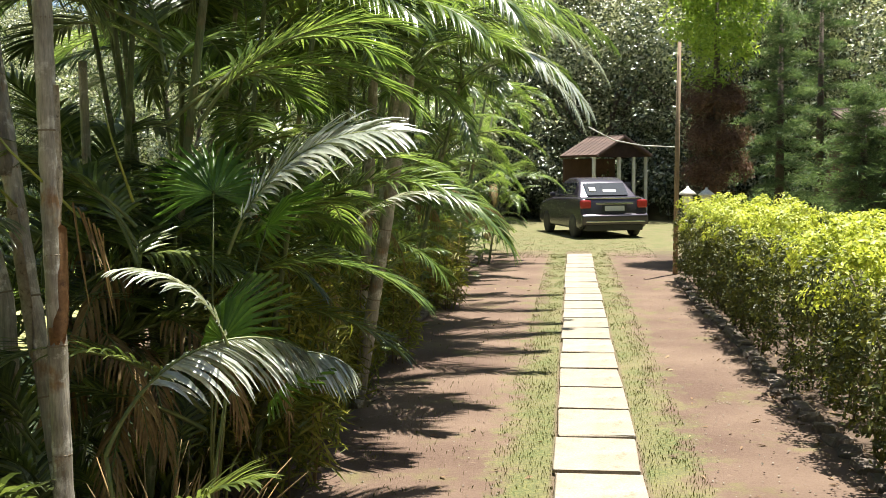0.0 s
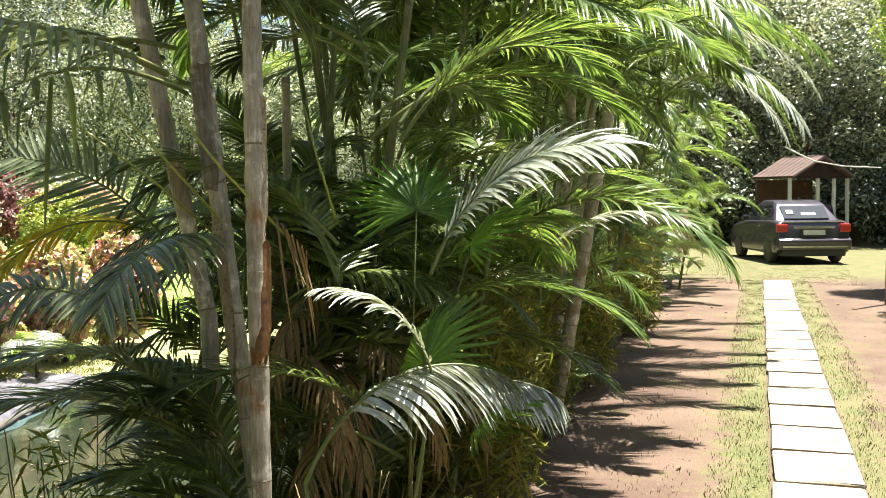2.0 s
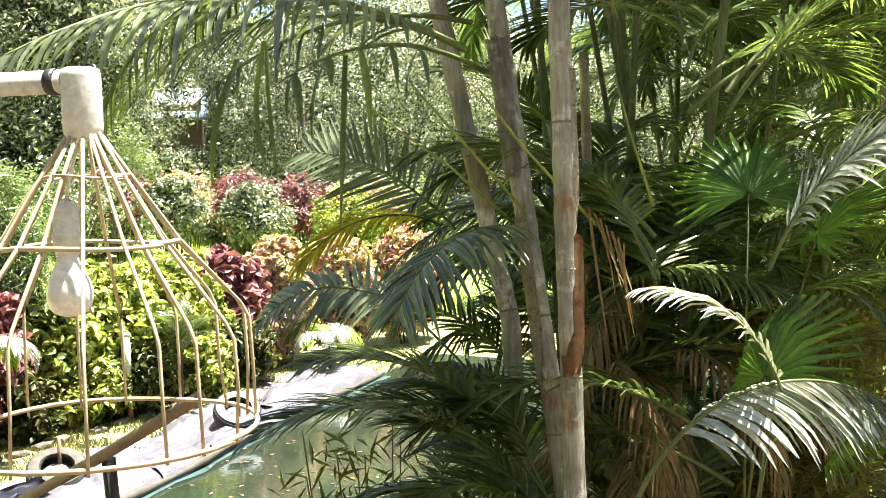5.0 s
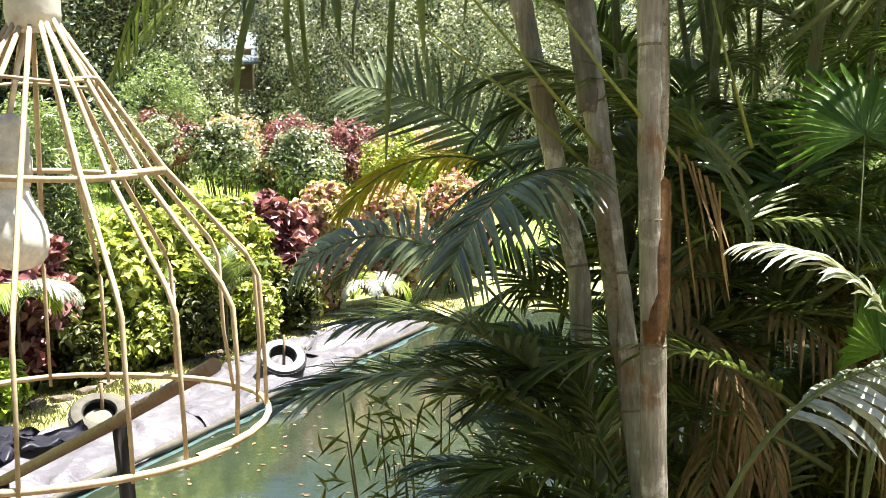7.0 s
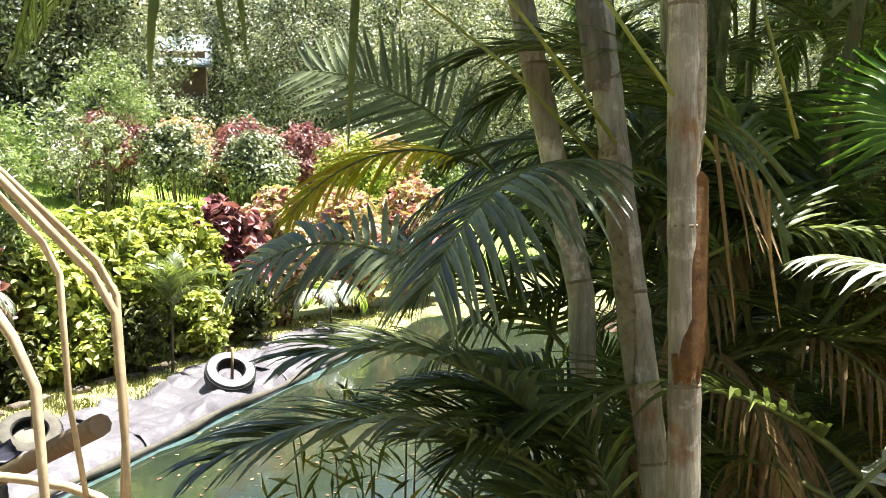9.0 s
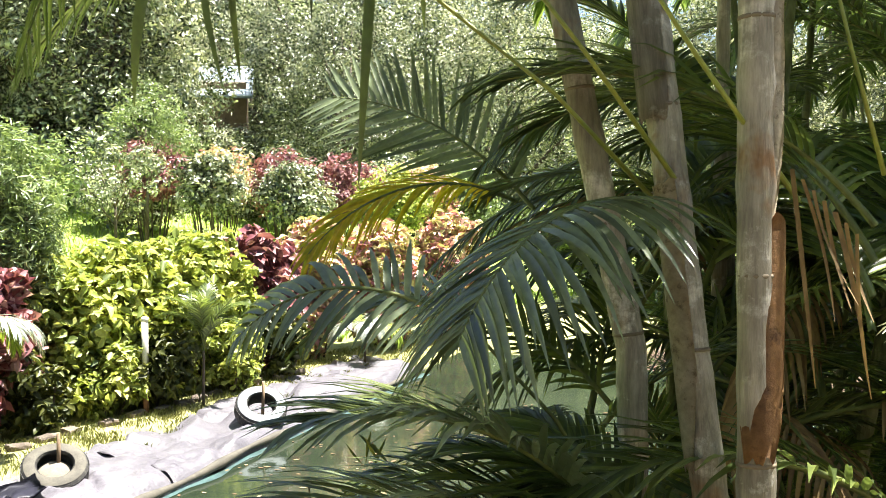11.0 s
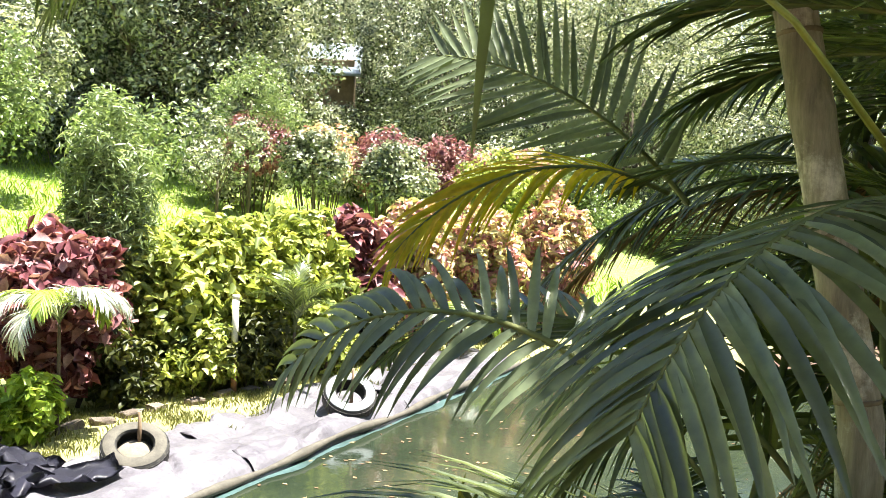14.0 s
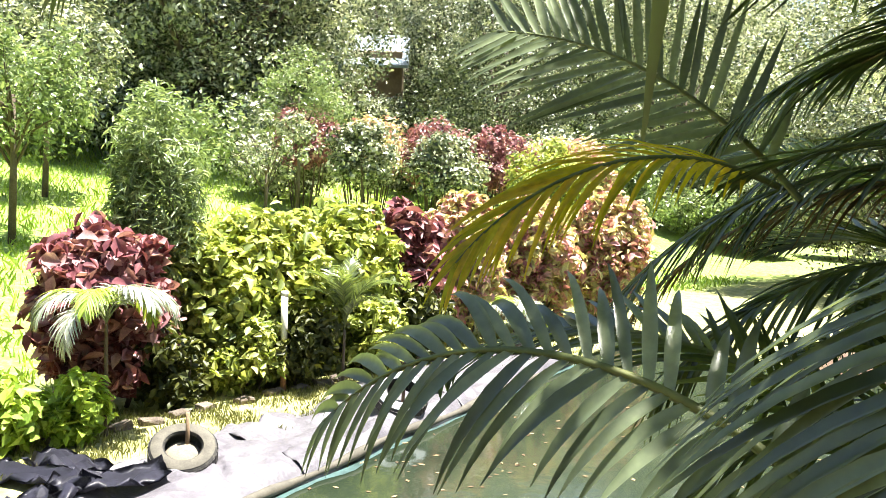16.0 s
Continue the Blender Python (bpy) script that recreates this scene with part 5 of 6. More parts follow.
tagged(new("pond_liner", mesh_of("pond_liner", lv, lf, M_LINER)), "teal plastic liner showing at the waterline", "pond liner")


def torus_tyre(name, x, y, z, tilt, turn, paint, label):
    t = thing(name, pose(x, y, z, tilt, 0, turn), label, "tyre", "old tyres on the pond edge")
    prof = [(0.165, -0.075), (0.20, -0.098), (0.265, -0.098), (0.305, -0.075), (0.315, 0.0), (0.305, 0.075), (0.265, 0.098), (0.20, 0.098), (0.165, 0.075), (0.185, 0.055), (0.29, 0.0), (0.185, -0.055)]
    bm = bmesh.new()
    n = 40
    rings = [[bm.verts.new((r * math.cos(a), r * math.sin(a), h + 0.098)) for r, h in prof] for a in [k * math.tau / n for k in range(n)]]
    for k in range(n):
        a, b = rings[k], rings[(k + 1) % n]
        for q in range(len(prof)):
            bm.faces.new((a[q], b[q], b[(q + 1) % len(prof)], a[(q + 1) % len(prof)])).smooth = True
    bmesh.ops.recalc_face_normals(bm, faces=bm.faces)
    part("casing", bm, M_RUBBER, t)
    bm = lathe([(0.185, 0.196), (0.205, 0.201), (0.262, 0.201), (0.292, 0.188)], 40)
    bmesh.ops.delete(bm, geom=[f for f in bm.faces if len(f.verts) > 4], context="FACES_ONLY")
    part("sidewall", bm, paint, t, "painted pale sidewall" if paint == M_RUBBER_PAINT else "")
    for k in range(36):
        part("tread_block", TREAD, None, t, "", pose(0, 0, 0.098, 0, 0, k * 10) @ pose(0.314, 0, 0, 0, 0, 0))
    return t


bmt = box((0.008, 0.044, 0.13), 0.003)
TREAD = bpy.data.meshes.new("tread_block")
bmt.to_mesh(TREAD)
bmt.free()
TREAD.materials.append(M_RUBBER)
ty1 = torus_tyre("tyre", -9.25, 7.58, -1.25, 30, 60, M_RUBBER_DUSTY, "old dusty tyre filled with sand, stick standing in it")
part("sand_fill", lathe([(0.18, 0.02), (0.17, 0.07), (0.12, 0.10), (0.04, 0.12)], 18), M_SAND, ty1, "pale sand")
ty2 = torus_tyre("tyre", -9.40, 10.48, -1.18, 36, 60, M_RUBBER_PAINT, "old tyre with pale painted sidewall on the sheet")
for (sx, sy, sz) in ((-9.28, 7.63, -1.23), (-9.41, 10.53, -1.20)):
    st = thing("stick", (sx, sy, sz), "short wooden stick standing in a tyre", "stick", "sticks in the tyres")
    part("shaft", tube([(0, 0, -0.1), (0.01, 0.01, 0.2), (0.03, 0.0, 0.42)], [0.022, 0.02, 0.018], 7), M_WOOD, st)
pp = thing("marker_pole", (-10.95, 9.98, -1.22), "white plastic pipe on a rusty stake at the hedge", "pole")
part("stake", tube([(0, 0, -0.20), (0, 0, 0.40)], 0.036, 10), M_RUST, pp, "rusty lower part")
part("pipe", tube([(0, 0, 0.38), (0.005, 0, 1.15)], 0.042, 12), M_WHITE, pp, "white pipe")
part("cap", lathe([(0.046, 0), (0.048, 0.05), (0.03, 0.06)], 12), M_WHITE, pp, "", pose(0.005, 0, 1.12))
for i, (fx, fy, fl, ft) in enumerate(((-9.55, 6.35, 1.2, 30), (-9.05, 6.75, 1.0, 75), (-9.75, 6.7, 0.8, 10), (-9.0, 6.2, 0.9, 120))):
    fold = thing("tarpaulin_fold", pose(fx, fy, -1.30, 0, 0, ft), "crumpled black plastic sheet corner", "tarpaulin", "black sheet scraps")
    bm = bmesh.new()
    g = [[bm.verts.new((fl * (a / 8 - 0.5), 0.4 * (b / 6 - 0.5), 0.07 + 0.16 * noise.noise(Vector((a * 0.7, b * 0.6, i * 3))) + 0.03)) for a in range(9)] for b in range(7)]
    for b in range(6):
        for a in range(8):
            bm.faces.new((g[b][a], g[b][a + 1], g[b + 1][a + 1], g[b + 1][a])).smooth = True
    bmesh.ops.solidify(bm, geom=bm.faces[:], thickness=0.006)
    part("sheet", bm, M_TARP_DARK, fold)


# ---- hedge of mixed colours behind the pond ----
def bush(name, x, y, w, d, h, material, seed, leaf, count, per, label, category="shrub", group="", stems=6, lift=0.0, aspect=0.55, rad=0.2, low=None):
    z = ground_z(x, y) - 0.02
    b = thing(name, (x, y, z), label, category, group)
    r = np.random.RandomState(seed)
    p, nn, cc = clumps(r, (0, 0, lift + (h - lift) * 0.52), (w / 2 - rad * 0.5, d / 2 - rad * 0.5, (h - lift) / 2 - rad * 0.5), count, rad, per)
    p[:, 2] = np.maximum(p[:, 2], 0.04)
    part("leaves", leaf_cloud("leaves", p, nn, leaf, material, seed, aspect, petal=2 if name == "coleus_bush" else 1), None, b)
    rr = random.Random(seed)
    for k in range(stems):
        c = Vector(cc[rr.randrange(len(cc))])
        f = Vector((c.x * 0.4, c.y * 0.4, -0.05))
        part("stem", tube([f, f.lerp(c, 0.5) + Vector((0.03, 0.02, 0.05)), c], [0.022, 0.016, 0.006], 6), M_BARK, b)
    return b


for i, (x, y, w, d, h, mat_, label) in enumerate((
        (-11.65, 8.0, 1.5, 1.5, 2.2, M_RED, "dark red coleus bush with large pointed leaves"),
        (-11.9, 9.6, 1.5, 1.7, 2.15, M_COLEUS, "lime-green broad-leaved hedge bush"),
        (-11.85, 10.5, 1.5, 2.0, 2.35, M_COLEUS, "lime-green broad-leaved hedge bush"),
        (-11.9, 11.7, 1.5, 2.0, 2.35, M_COLEUS, "lime-green broad-leaved hedge bush"),
        (-12.1, 13.0, 1.4, 1.6, 2.3, M_RED, "dark red coleus bush with large pointed leaves"),
        (-12.2, 14.4, 1.4, 1.7, 2.4, M_CROTON, "pink and yellow croton bush"),
        (-12.0, 16.0, 1.5, 1.9, 2.5, M_CROTON, "pink and yellow croton bush"),
        (-11.7, 17.8, 1.5, 1.9, 2.5, M_CROTON, "pink and yellow croton bush"),
        (-11.3, 5.9, 0.8, 0.8, 0.9, M_RED, "dark red coleus bush with large pointed leaves"))):
    bush("coleus_bush", x, y, w, d, h, mat_, 300 + i, 0.15 if mat_ != M_RED else 0.22, 130, 54, label, group="bushes of the pond hedge", rad=0.26)
for i, (x, y, w) in enumerate(((-10.75, 6.55, 0.9), (-10.55, 7.15, 0.7), (-10.9, 5.8, 0.8))):
    bush("fern", x, y, w, w, 0.75, M_CYPRESS, 330 + i, 0.17, 26, 46, "bright lime-green low fern", "fern", "ferns by the hedge", rad=0.2, stems=2)
for i, (x, y) in enumerate(((-11.2, 8.6), (-11.15, 9.6), (-11.1, 10.4), (-11.15, 11.6), (-11.3, 12.7))):
    bush("coleus_bush", x, y, 0.8, 1.2, 1.1, M_COLEUS if i % 2 else M_HEDGE_OLD_SHADED, 360 + i, 0.12, 34, 40, "low green leafy growth at the hedge foot", group="low growth at the hedge foot", rad=0.2, stems=4)
bush("oleander_bush", -12.0, 8.85, 1.25, 1.25, 3.55, M_SHRUB, 340, 0.15, 110, 90, "tall narrow-leaved grey-green oleander bush", aspect=0.16, rad=0.26, lift=0.9, stems=14)


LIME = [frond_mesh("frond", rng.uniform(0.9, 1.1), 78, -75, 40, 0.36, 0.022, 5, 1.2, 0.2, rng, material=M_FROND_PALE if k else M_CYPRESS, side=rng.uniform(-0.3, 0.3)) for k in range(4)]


def small_palm(x, y, h, n, seed, label, scale=1.0, lift=0):
    z = ground_z(x, y) - 0.02
    p = thing("small_palm", (x, y, z), label, "palm", "small palms by the hedge")
    part("stem", stem_mesh([(0, 0, 0), (0.02, 0, h)], 0.022, 0.016, seed), M_BARK, p)
    r = random.Random(seed)
    for k in range(n):
        part("frond", r.choice(LIME if seed != 2 else YOUNG), None, p, m=Matrix.Translation((0.02, 0, h)) @ pose(0, 0, 0, r.uniform(-25, 10) + lift, 0, k * 360 / n + r.uniform(-15, 15)) @ Matrix.Scale(scale, 4))


small_palm(-10.6, 7.5, 1.2, 12, 1, "small palm with arching pale fronds", 1.0)
small_palm(-10.75, 10.75, 0.75, 11, 2, "small palm with upright green fronds", 1.0, 28)
small_palm(-11.2, 14.6, 0.5, 9, 3, "small palm with pale arching fronds", 0.9)

# second row of shrubs up the slope
for i, (x, y, w, d, h, mat_, label) in enumerate((
        (-22.8, 19.4, 2.0, 2.2, 2.2, M_RED, "dark red shrub on the slope"),
        (-21.4, 20.6, 1.8, 2.0, 2.2, M_CROTON, "pink and green croton shrub with bare stems"),
        (-20.4, 22.0, 2.2, 2.2, 2.3, M_RED, "dark red shrub on the slope"),
        (-19.3, 23.6, 2.2, 2.4, 2.4, M_RED, "dark red shrub on the slope"),
        (-18.0, 25.2, 2.2, 2.4, 2.4, M_CROTON, "pink and green croton shrub with bare stems"),
        (-20.0, 19.0, 1.9, 1.9, 2.2, M_TREE_PALE, "pale leggy shrub with many bare stems"),
        (-18.6, 20.6, 2.0, 2.0, 2.2, M_TREE_PALE, "pale leggy shrub with many bare stems"),
        (-17.0, 22.5, 2.2, 2.2, 2.4, M_COLEUS, "lime-green shrub on the slope"))):
    bush("shrub", x, y, w, d, h + 0.75, mat_, 400 + i, 0.13, 70, 80, label, group="shrubs on the slope", stems=14, lift=1.15, rad=0.34)


def tree(x, y, h, w, mat_, seed, label, leaf=0.26, count=110, per=46, trunk=0.4, r0=0.14, group="trees beyond the garden", rad=0.5):
    z = ground_z(x, y) - 0.05
    t = thing("tree", (x, y, z), label, "tree", group)
    cc = crown_part(t, "crown", mat_, seed, (0, 0, h * (1 + trunk) / 2), (w / 2, w / 2, h * (1 - trunk) / 2), count, rad, per, leaf, 0.45)
    limbs(t, h * (trunk + 0.25), r0, cc, seed)
    return t


tree(-19.8, 10.3, 4.2, 3.0, M_SHRUB, 501, "young broad-leaved tree on the lawn", 0.13, 70, 100, 0.42, 0.08, "young trees on the lawn", 0.42)
tree(-17.3, 12.2, 3.5, 2.2, M_SHRUB, 502, "young broad-leaved tree on the lawn", 0.12, 48, 90, 0.42, 0.05, "young trees on the lawn", 0.36)
tree(-19.2, 15.5, 3.2, 2.2, M_TREE_PALE, 503, "young broad-leaved tree on the lawn", 0.11, 40, 80, 0.5, 0.045, "young trees on the lawn", 0.3)
tree(-20.8, 17.6, 4.6, 2.2, M_SHRUB, 504, "thin sparse young tree on the lawn", 0.09, 60, 70, 0.5, 0.05, "young trees on the lawn", 0.3)
tree(-24.5, 13.0, 4.8, 3.8, M_TREE_PALE, 505, "young broad-leaved tree on the lawn", 0.15, 70, 100, 0.35, 0.08, "young trees on the lawn", 0.5)
TREES = []
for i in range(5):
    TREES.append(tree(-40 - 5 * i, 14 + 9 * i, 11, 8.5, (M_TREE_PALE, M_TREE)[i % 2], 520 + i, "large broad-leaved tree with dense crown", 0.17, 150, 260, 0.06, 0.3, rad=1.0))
r5 = random.Random(55)
for i in range(30):
    a = radians(r5.uniform(12, 84))
    dist = r5.uniform(34, 75)
    x, y = -1 - dist * math.sin(a), 3 + dist * math.cos(a)
    if x > -14 or (abs(math.degrees(a) - 47.5) < 5 and dist < 52):
        continue
    s = r5.uniform(0.7, 1.25)
    copy_thing(TREES[i % 5], Matrix.Translation((x, y, ground_z(x, y) - 0.6)) @ pose(0, 0, 0, 0, 0, r5.uniform(0, 360)) @ Matrix.Scale(s, 4))
for i, (x, y, s) in enumerate(((-5, 30, 0.8), (-2.5, 38, 1.0), (2, 41, 1.0), (6, 38, 0.9), (10, 36, 1.0), (13, 30, 0.9), (0, 47, 1.2), (8, 46, 1.2), (15, 42, 1.2), (-8, 36, 1.0), (-10, 27, 0.8), (12.5, 24, 0.8), (-8, 45, 1.2), (18, 33, 1.1), (-5, 54, 1.3), (4, 55, 1.3), (14, 54, 1.3), (22, 46, 1.3))):
    copy_thing(TREES[i % 5], Matrix.Translation((x, y, ground_z(x, y) - 0.6)) @ pose(0, 0, 0, 0, 0, i * 77) @ Matrix.Scale(s, 4))
# Unseen trees behind and right of the camera, added to block sky fill.
for i, (x, y, s) in enumerate(((-7, -7, 1.1), (-1, -10, 1.2), (6, -8, 1.1), (12, -3, 1.1), (13, 5, 1.0), (14, 13, 1.1), (-13, -8, 1.1), (-20, -6, 1.1), (12, 19, 0.9))):
    copy_thing(TREES[i % 5], Matrix.Translation((x, y, ground_z(x, y) - 0.6)) @ pose(0, 0, 0, 0, 0, i * 51) @ Matrix.Scale(s, 4))
rsw = np.random.RandomState(77)
wc, wnr = [], []
for i in range(1500):
    a, dist = radians(rsw.uniform(-40, 100)), rsw.uniform(62, 140)
    x, y = -dist * math.sin(a), dist * math.cos(a)
    q = rsw.normal(0, 1, (34, 3))
    q /= np.linalg.norm(q, axis=1)[:, None]
    wc.append(np.array([x, y, ground_z(x, y) + rsw.uniform(0, 5)]) + q * rsw.uniform(1.0, 2.4))
    wnr.append(q + np.array([0, 0, 0.6]))
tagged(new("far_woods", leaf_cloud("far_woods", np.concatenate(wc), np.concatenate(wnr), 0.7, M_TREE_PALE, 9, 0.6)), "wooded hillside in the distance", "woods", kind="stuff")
fz = ground_z(-36.9, 33.9)
fr = thing("far_house", pose(-36.9, 33.9, ground_z(-36.9, 33.9), 0, 0, 45), "distant house with pale blue metal roof among trees", "house")
part("wall", box((3.2, 2.6, 7.0 - fz), 0.05), M_WOOD, fr, "", pose(0, 1.0, (6.4 - fz) / 2 - 0.2))
part("roof", box((3.8, 3.4, 0.15), 0.03), M_METALROOF, fr, "pale blue metal roof", pose(0, 0.6, 6.6 - fz, 30, 0, 0))

bush("bush", -34.6, 31.9, 5.5, 4.0, 2.6, M_TREE, 590, 0.16, 110, 130, "tall loose green bush below the trees", group="bushes below the trees", stems=5, rad=0.55)
for i in range(26):
    a = radians(14 + 72 * (i + r5.random()) / 26)
    dist = r5.uniform(29, 37)
    x, y = -1 - dist * math.sin(a), 3 + dist * math.cos(a)
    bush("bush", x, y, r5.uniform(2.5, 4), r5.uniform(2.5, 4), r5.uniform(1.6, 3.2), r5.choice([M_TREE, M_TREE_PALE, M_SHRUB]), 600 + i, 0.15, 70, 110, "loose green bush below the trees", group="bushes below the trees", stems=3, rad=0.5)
for i in range(16):
    x, y = -6 + i * 1.3, 36.5 + r5.uniform(-1, 2)
    bush("bush", x, y, r5.uniform(2, 3), r5.uniform(2, 3), r5.uniform(1.6, 3.4), M_TREE, 640 + i, 0.14, 60, 90, "loose green bush below the trees", group="bushes below the trees", stems=3, rad=0.5)

# ---- bamboo cage lamp on its arm ----
CX, CY, LAMP = -1.089, 1.992, 0.847
lamp = thing("cage_lamp", Matrix.Translation((CX, CY, 1.337)) @ Matrix.Scale(LAMP, 4), "hanging lamp of bamboo strips round a white bulb", "lamp")
part("hub", lathe([(0.030, 0.578), (0.036, 0.582), (0.0385, 0.60), (0.0385, 0.70), (0.036, 0.715), (0.03, 0.718)], 24), M_WHITE, lamp, "white plastic hub")
strip_r = random.Random(3)
for k in range(17):
    a = k * math.tau / 17 + strip_r.uniform(-0.10, 0.10)
    c, s = math.cos(a), math.sin(a)
    rk = 0.302 + strip_r.uniform(-0.012, 0.012)
    zk = 0.215 + strip_r.uniform(-0.03, 0.03)
    rl = 0.310 + strip_r.uniform(-0.006, 0.006)
    top = 0.59 + strip_r.uniform(-0.01, 0.01)
    part("bamboo_strip", tube([(c * 0.030, s * 0.030, top), (c * 0.10, s * 0.10, 0.485), (c * 0.170, s * 0.170, 0.375 + strip_r.uniform(-0.006, 0.006)), (c * (rk - 0.016), s * (rk - 0.016), zk + 0.02), (c * rk, s * rk, zk - 0.012), (c * (rk + 0.004), s * (rk + 0.004), 0.10), (c * rl, s * rl, -0.008)], [0.0038, 0.004, 0.0042, 0.0038, 0.0040, 0.0034, 0.0032], 6), M_BAMBOO, lamp)
for rad, z in ((0.172, 0.372), (0.312, 0.004), (0.085, 0.505)):
    part("hoop", tube([(math.cos(k * math.tau / 36) * (rad + 0.004 * math.sin(k * 0.9)), math.sin(k * math.tau / 36) * (rad + 0.004 * math.sin(k * 0.9)), z + 0.004 * math.sin(k * 0.5)) for k in range(38)], 0.0052 if rad > 0.15 else 0.003, 6, False), M_BAMBOO, lamp)
flex = part("flex", tube([(0, 0, 0.60), (-0.02, -0.015, 0.53), (-0.034, -0.026, 0.455)], 0.004, 6), M_WHITE, lamp)
part("bulb_holder", lathe([(0.006, 0.462), (0.022, 0.455), (0.025, 0.44), (0.025, 0.40), (0.027, 0.398), (0.027, 0.372), (0.023, 0.368), (0.023, 0.355)], 18), M_WHITE, lamp, "white plastic bulb holder", pose(-0.034, -0.026, 0))
part("bulb", lathe([(0.020, 0.365), (0.022, 0.345), (0.030, 0.325), (0.040, 0.305), (0.0445, 0.285), (0.0445, 0.27), (0.040, 0.252), (0.030, 0.240), (0.012, 0.234), (0.002, 0.233)], 22), M_BULB, lamp, "unlit white bulb", pose(-0.034, -0.026, 0))
arm = thing("lamp_bracket", (-2.55, 1.45, 0), "white pipe bracket on a post holding the cage lamp", "bracket")
part("post", tube([(0, 0, ground_z(-2.55, 1.45) - 0.1), (0, 0, 2.08)], 0.035, 12), M_WOOD, arm)
part("arm", tube([(0, 0, 1.945), (CX + 2.55 - 0.025, CY - 1.45 - 0.01, 1.925)], 0.020, 14), M_WHITE, arm, "pale pipe arm")
part("collar", tube([(CX + 2.55 - 0.054, CY - 1.45 - 0.021, 1.9256), (CX + 2.55 - 0.038, CY - 1.45 - 0.015, 1.9254)], 0.0225, 14), M_BLACKPLASTIC, arm, "black rubber ring")

# ---- handrail down to the pond ----
rail = thing("handrail", (-2.30, 3.02, ground_z(-2.30, 3.02)), "rustic wooden handrail on dark posts", "railing")
ro = rail.matrix_world.translation
part("rail", tube([Vector((-1.55, 2.64, 1.235)) - ro, Vector((-2.30, 2.90, 0.93)) - ro, Vector((-3.45, 3.20, 0.46)) - ro], [0.017, 0.018, 0.020], 9), M_WOOD, rail)
part("post", tube([(0, 0, -0.1), Vector((-2.30, 2.935, 0.92)) - ro], 0.022, 9), M_DARKPOST, rail)
part("post", tube([(-1.1, 0.18, -1.2), Vector((-3.38, 3.185, 0.48)) - ro], 0.022, 9), M_DARKPOST, rail)


# ---- kerb stones, litter, grass, small growth ----
kerb = tagged(new("kerb"), "low uneven stones along the palm bed", "kerb", kind="structure")
STONE = []
for i in range(6):
    r2 = random.Random(40 + i)
    bm = box((0.14, r2.uniform(0.18, 0.3), 0.10), 0.03)
    for v in bm.verts:
        v.co += Vector((r2.uniform(-0.012, 0.012), r2.uniform(-0.012, 0.012), r2.uniform(-0.01, 0.01)))
    me = bpy.data.meshes.new("stone")
    bm.to_mesh(me)
    bm.free()
    me.materials.append(M_KERB)
    STONE.append(me)
ky = 4.3
while ky < 21:
    part("stone", STONE[int(ky * 7) % 6], None, kerb, m=pose(-1.03 + 0.05 * math.sin(ky * 1.7), ky, 0.02, rng.uniform(-8, 8), rng.uniform(-8, 8), rng.uniform(-14, 14)))
    ky += rng.uniform(0.24, 0.34)
ky = 3.0
while ky < 16.5:
    part("stone", STONE[int(ky * 7) % 6], None, kerb, m=pose(2.52 + 0.03 * math.sin(ky * 1.3), ky, 0.0, rng.uniform(-8, 8), rng.uniform(-8, 8), rng.uniform(-14, 14)))
    ky += rng.uniform(0.24, 0.32)


ky = 7.0
while ky < 14.5:
    x = -10.85 - 0.10 * (ky - 9) + rng.uniform(-0.06, 0.06)
    part("stone", STONE[int(ky * 7) % 6], None, kerb, m=pose(x, ky, ground_z(x, ky) + 0.02, rng.uniform(-10, 10), rng.uniform(-10, 10), rng.uniform(-10, 25)))
    ky += rng.uniform(0.25, 0.6)


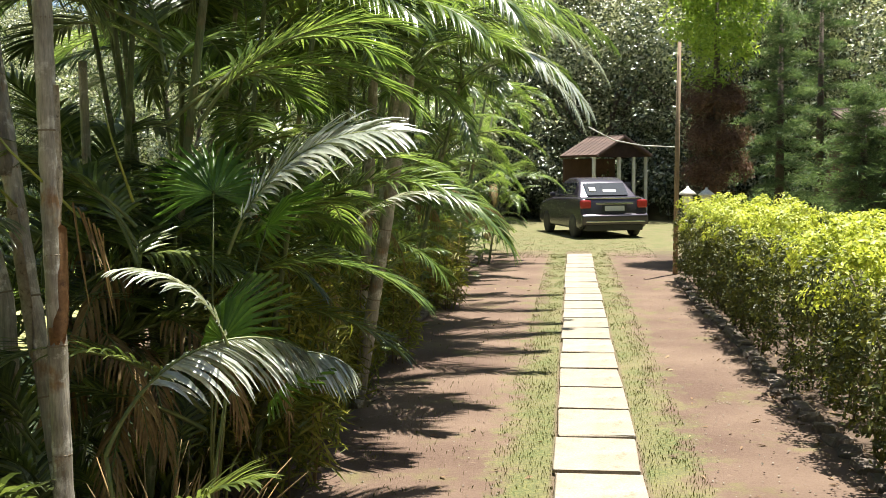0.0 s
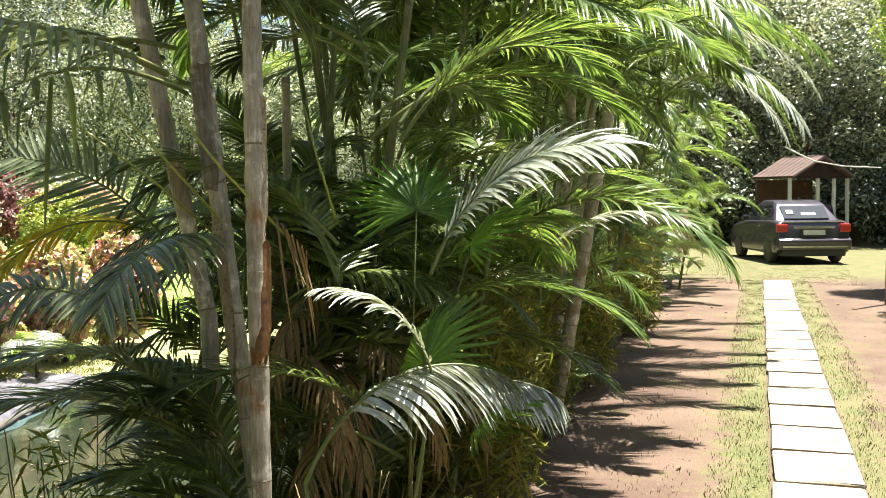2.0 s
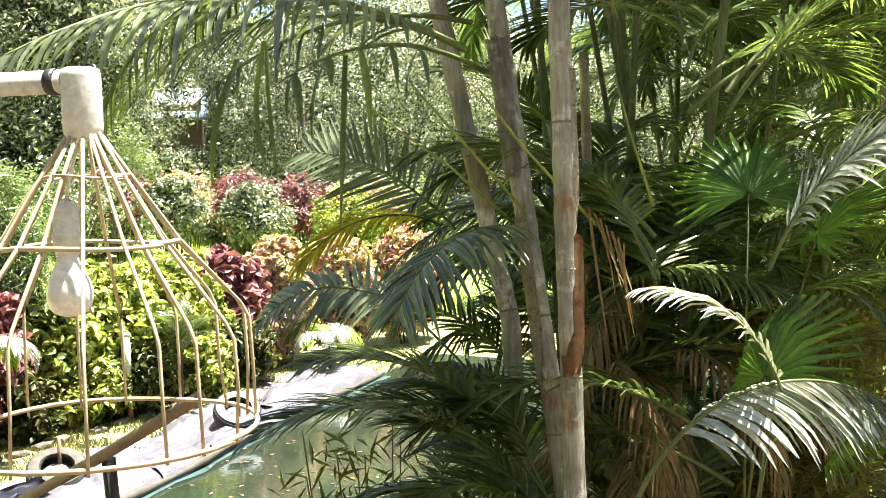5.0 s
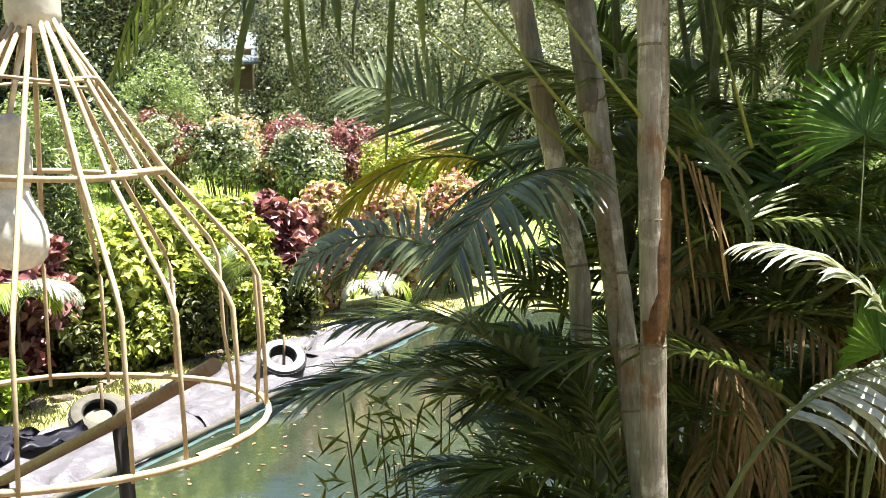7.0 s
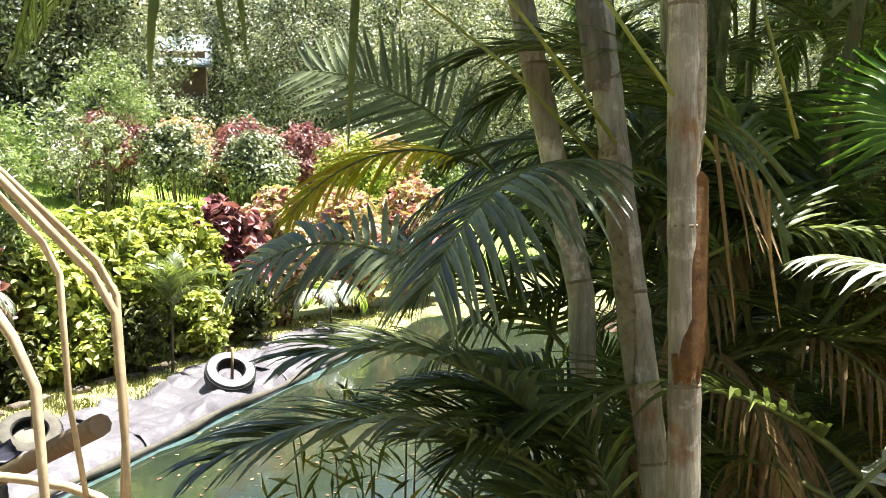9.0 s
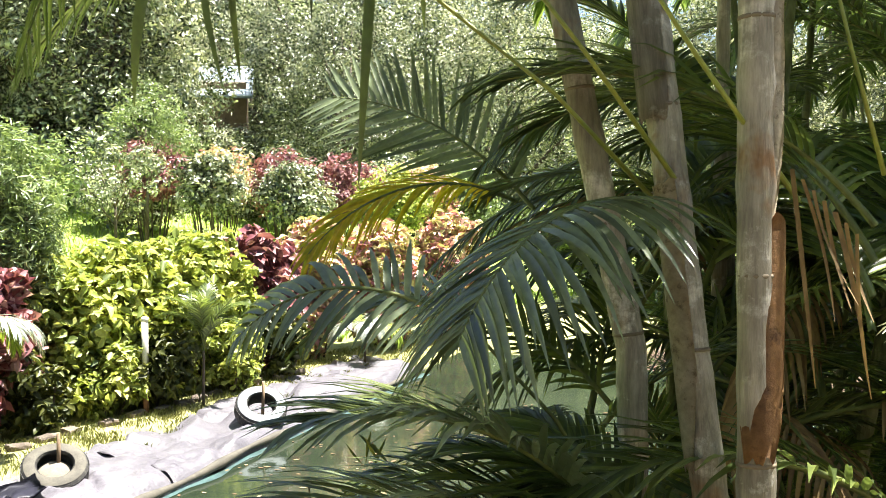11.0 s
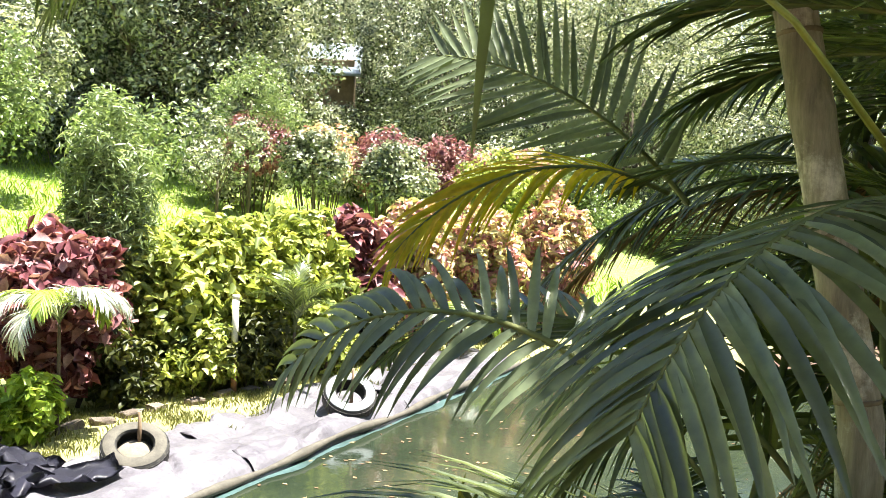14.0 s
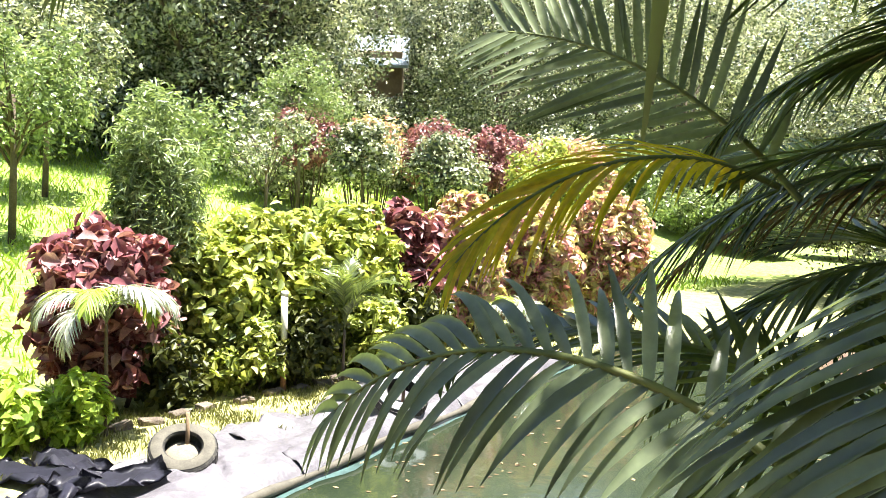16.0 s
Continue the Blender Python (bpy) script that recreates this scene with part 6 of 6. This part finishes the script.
def scatter(name, regions, size, material, seed, label, category, aspect, upright=0.0, lift=0.01, spread=0.5):
    """Countless small blades or leaves lying or standing on the ground."""
    r = np.random.RandomState(seed)
    pts = []
    for x0, x1, y0, y1, n in regions:
        x, y = r.uniform(x0, x1, n), y0 + (y1 - y0) * r.uniform(0, 1, n) ** 1.4
        keep = np.array([1.2 * noise.noise(Vector((a * 4.3, b * 2.1, seed))) for a, b in zip(x, y)]) + r.uniform(-0.35, 0.6, n) > 0
        x, y = x[keep], y[keep]
        pts.append(np.stack([x, y, [ground_z(a, b) + lift for a, b in zip(x, y)]], 1))
    p = np.concatenate(pts)
    nrm = np.tile([0, 0, 1.0], (len(p), 1)) if not upright else np.hstack([r.normal(0, 1, (len(p), 2)), np.zeros((len(p), 1))])
    if not upright:
        me = leaf_cloud(name, p, nrm, size, material, seed, aspect, spread=spread)
    else:
        k = len(p)
        a = r.uniform(0, math.tau, k)
        h = size * r.uniform(0.5, 1.4, k)
        w = size * aspect
        dx, dy = np.cos(a), np.sin(a)
        lean = r.normal(0, 0.45, (k, 2))
        v = np.empty((k, 4, 3))
        v[:, 0] = p + np.stack([dx * w, dy * w, -0.02 * np.ones(k)], 1)
        v[:, 1] = p - np.stack([dx * w, dy * w, 0.02 * np.ones(k)], 1)
        mid = p + np.stack([lean[:, 0] * h * 0.35, lean[:, 1] * h * 0.35, h * 0.6], 1)
        v[:, 2] = mid
        v[:, 3] = p + np.stack([lean[:, 0] * h, lean[:, 1] * h, h], 1)
        i = np.arange(k) * 4
        f = np.concatenate([np.stack([i, i + 1, i + 2], 1), np.stack([i + 1, i + 3, i + 2], 1), np.stack([i, i + 2, i + 3], 1)])
        me = mesh_of(name, v.reshape(-1, 3).tolist(), f.tolist(), material)
    return tagged(new(name, me), label, category, kind="stuff")


scatter("grass", ((0.36, 0.76, 4.5, 21.5, 12000), (1.24, 1.62, 4.5, 21.5, 10000), (-0.8, 2.6, 20.5, 30, 14000), (-0.7, 0.3, 5, 12, 1500)), 0.010, M_GRASS, 31, "short sparse grass beside the slabs", "grass", 0.16, 1.0)
scatter("bank_grass", ((-11.6, -9.75, 4, 10, 15000), (-12.2, -10.3, 10, 17, 12000), (-13.5, -11, 2, 8, 6000)), 0.05, M_BANKGRASS, 32, "dry yellow-green grass on the pond bank", "grass", 0.10, 1.0)
scatter("lawn_grass", ((-34, -13, 4, 26, 40000),), 0.14, M_CYPRESS, 33, "bright green lawn grass on the slope", "grass", 0.12, 1.0)
scatter("fallen_leaves", ((-1.1, -0.6, 4.4, 18, 420), (-2.2, -1.0, 3.6, 14, 2500), (2.3, 2.9, 4, 16, 700), (-0.6, 2.3, 4, 20, 240)), 0.055, M_LITTER, 34, "dry brown fallen leaves on the dirt", "leaf litter", 0.4, spread=0.25)
scatter("gravel", ((-1.0, 0.45, 4.5, 14, 900), (1.6, 2.5, 4.5, 14, 700)), 0.016, M_SAND, 35, "small pale stones in the dirt", "gravel", 0.8, spread=0.3)
scatter("undergrowth", ((-2.2, -1.05, 3.6, 18, 5200),), 0.16, M_BAMBOOGRASS, 36, "low grassy undergrowth at the foot of the palms", "undergrowth", 0.07, 1.0)
scatter("floating_leaves", ((-9.0, -4.0, 5, 14, 700),), 0.07, M_LITTER, 37, "leaves and scum floating on the pond", "leaf litter", 0.5, spread=0.05).location.z = 0.0
for v in bpy.data.objects["floating_leaves"].data.vertices:
    v.co.z = WATER_Z + 0.006
# rolled edge of the sheet at the waterline
roll = thing("sheet_roll", (-8.6, 9.5, -1.34), "muddy rolled edge of the pond sheet", "tarpaulin")
part("roll", tube([(far_edge(y) + 0.10 + 8.6 + 0.02 * math.sin(y * 3), y - 9.5, -0.01 + 0.02 * math.sin(y * 2.1)) for y in np.arange(5.2, 14.8, 0.3)], [0.04 + 0.014 * math.sin(y * 5) for y in np.arange(5.2, 14.8, 0.3)], 9), M_RUBBER_DUSTY, roll)
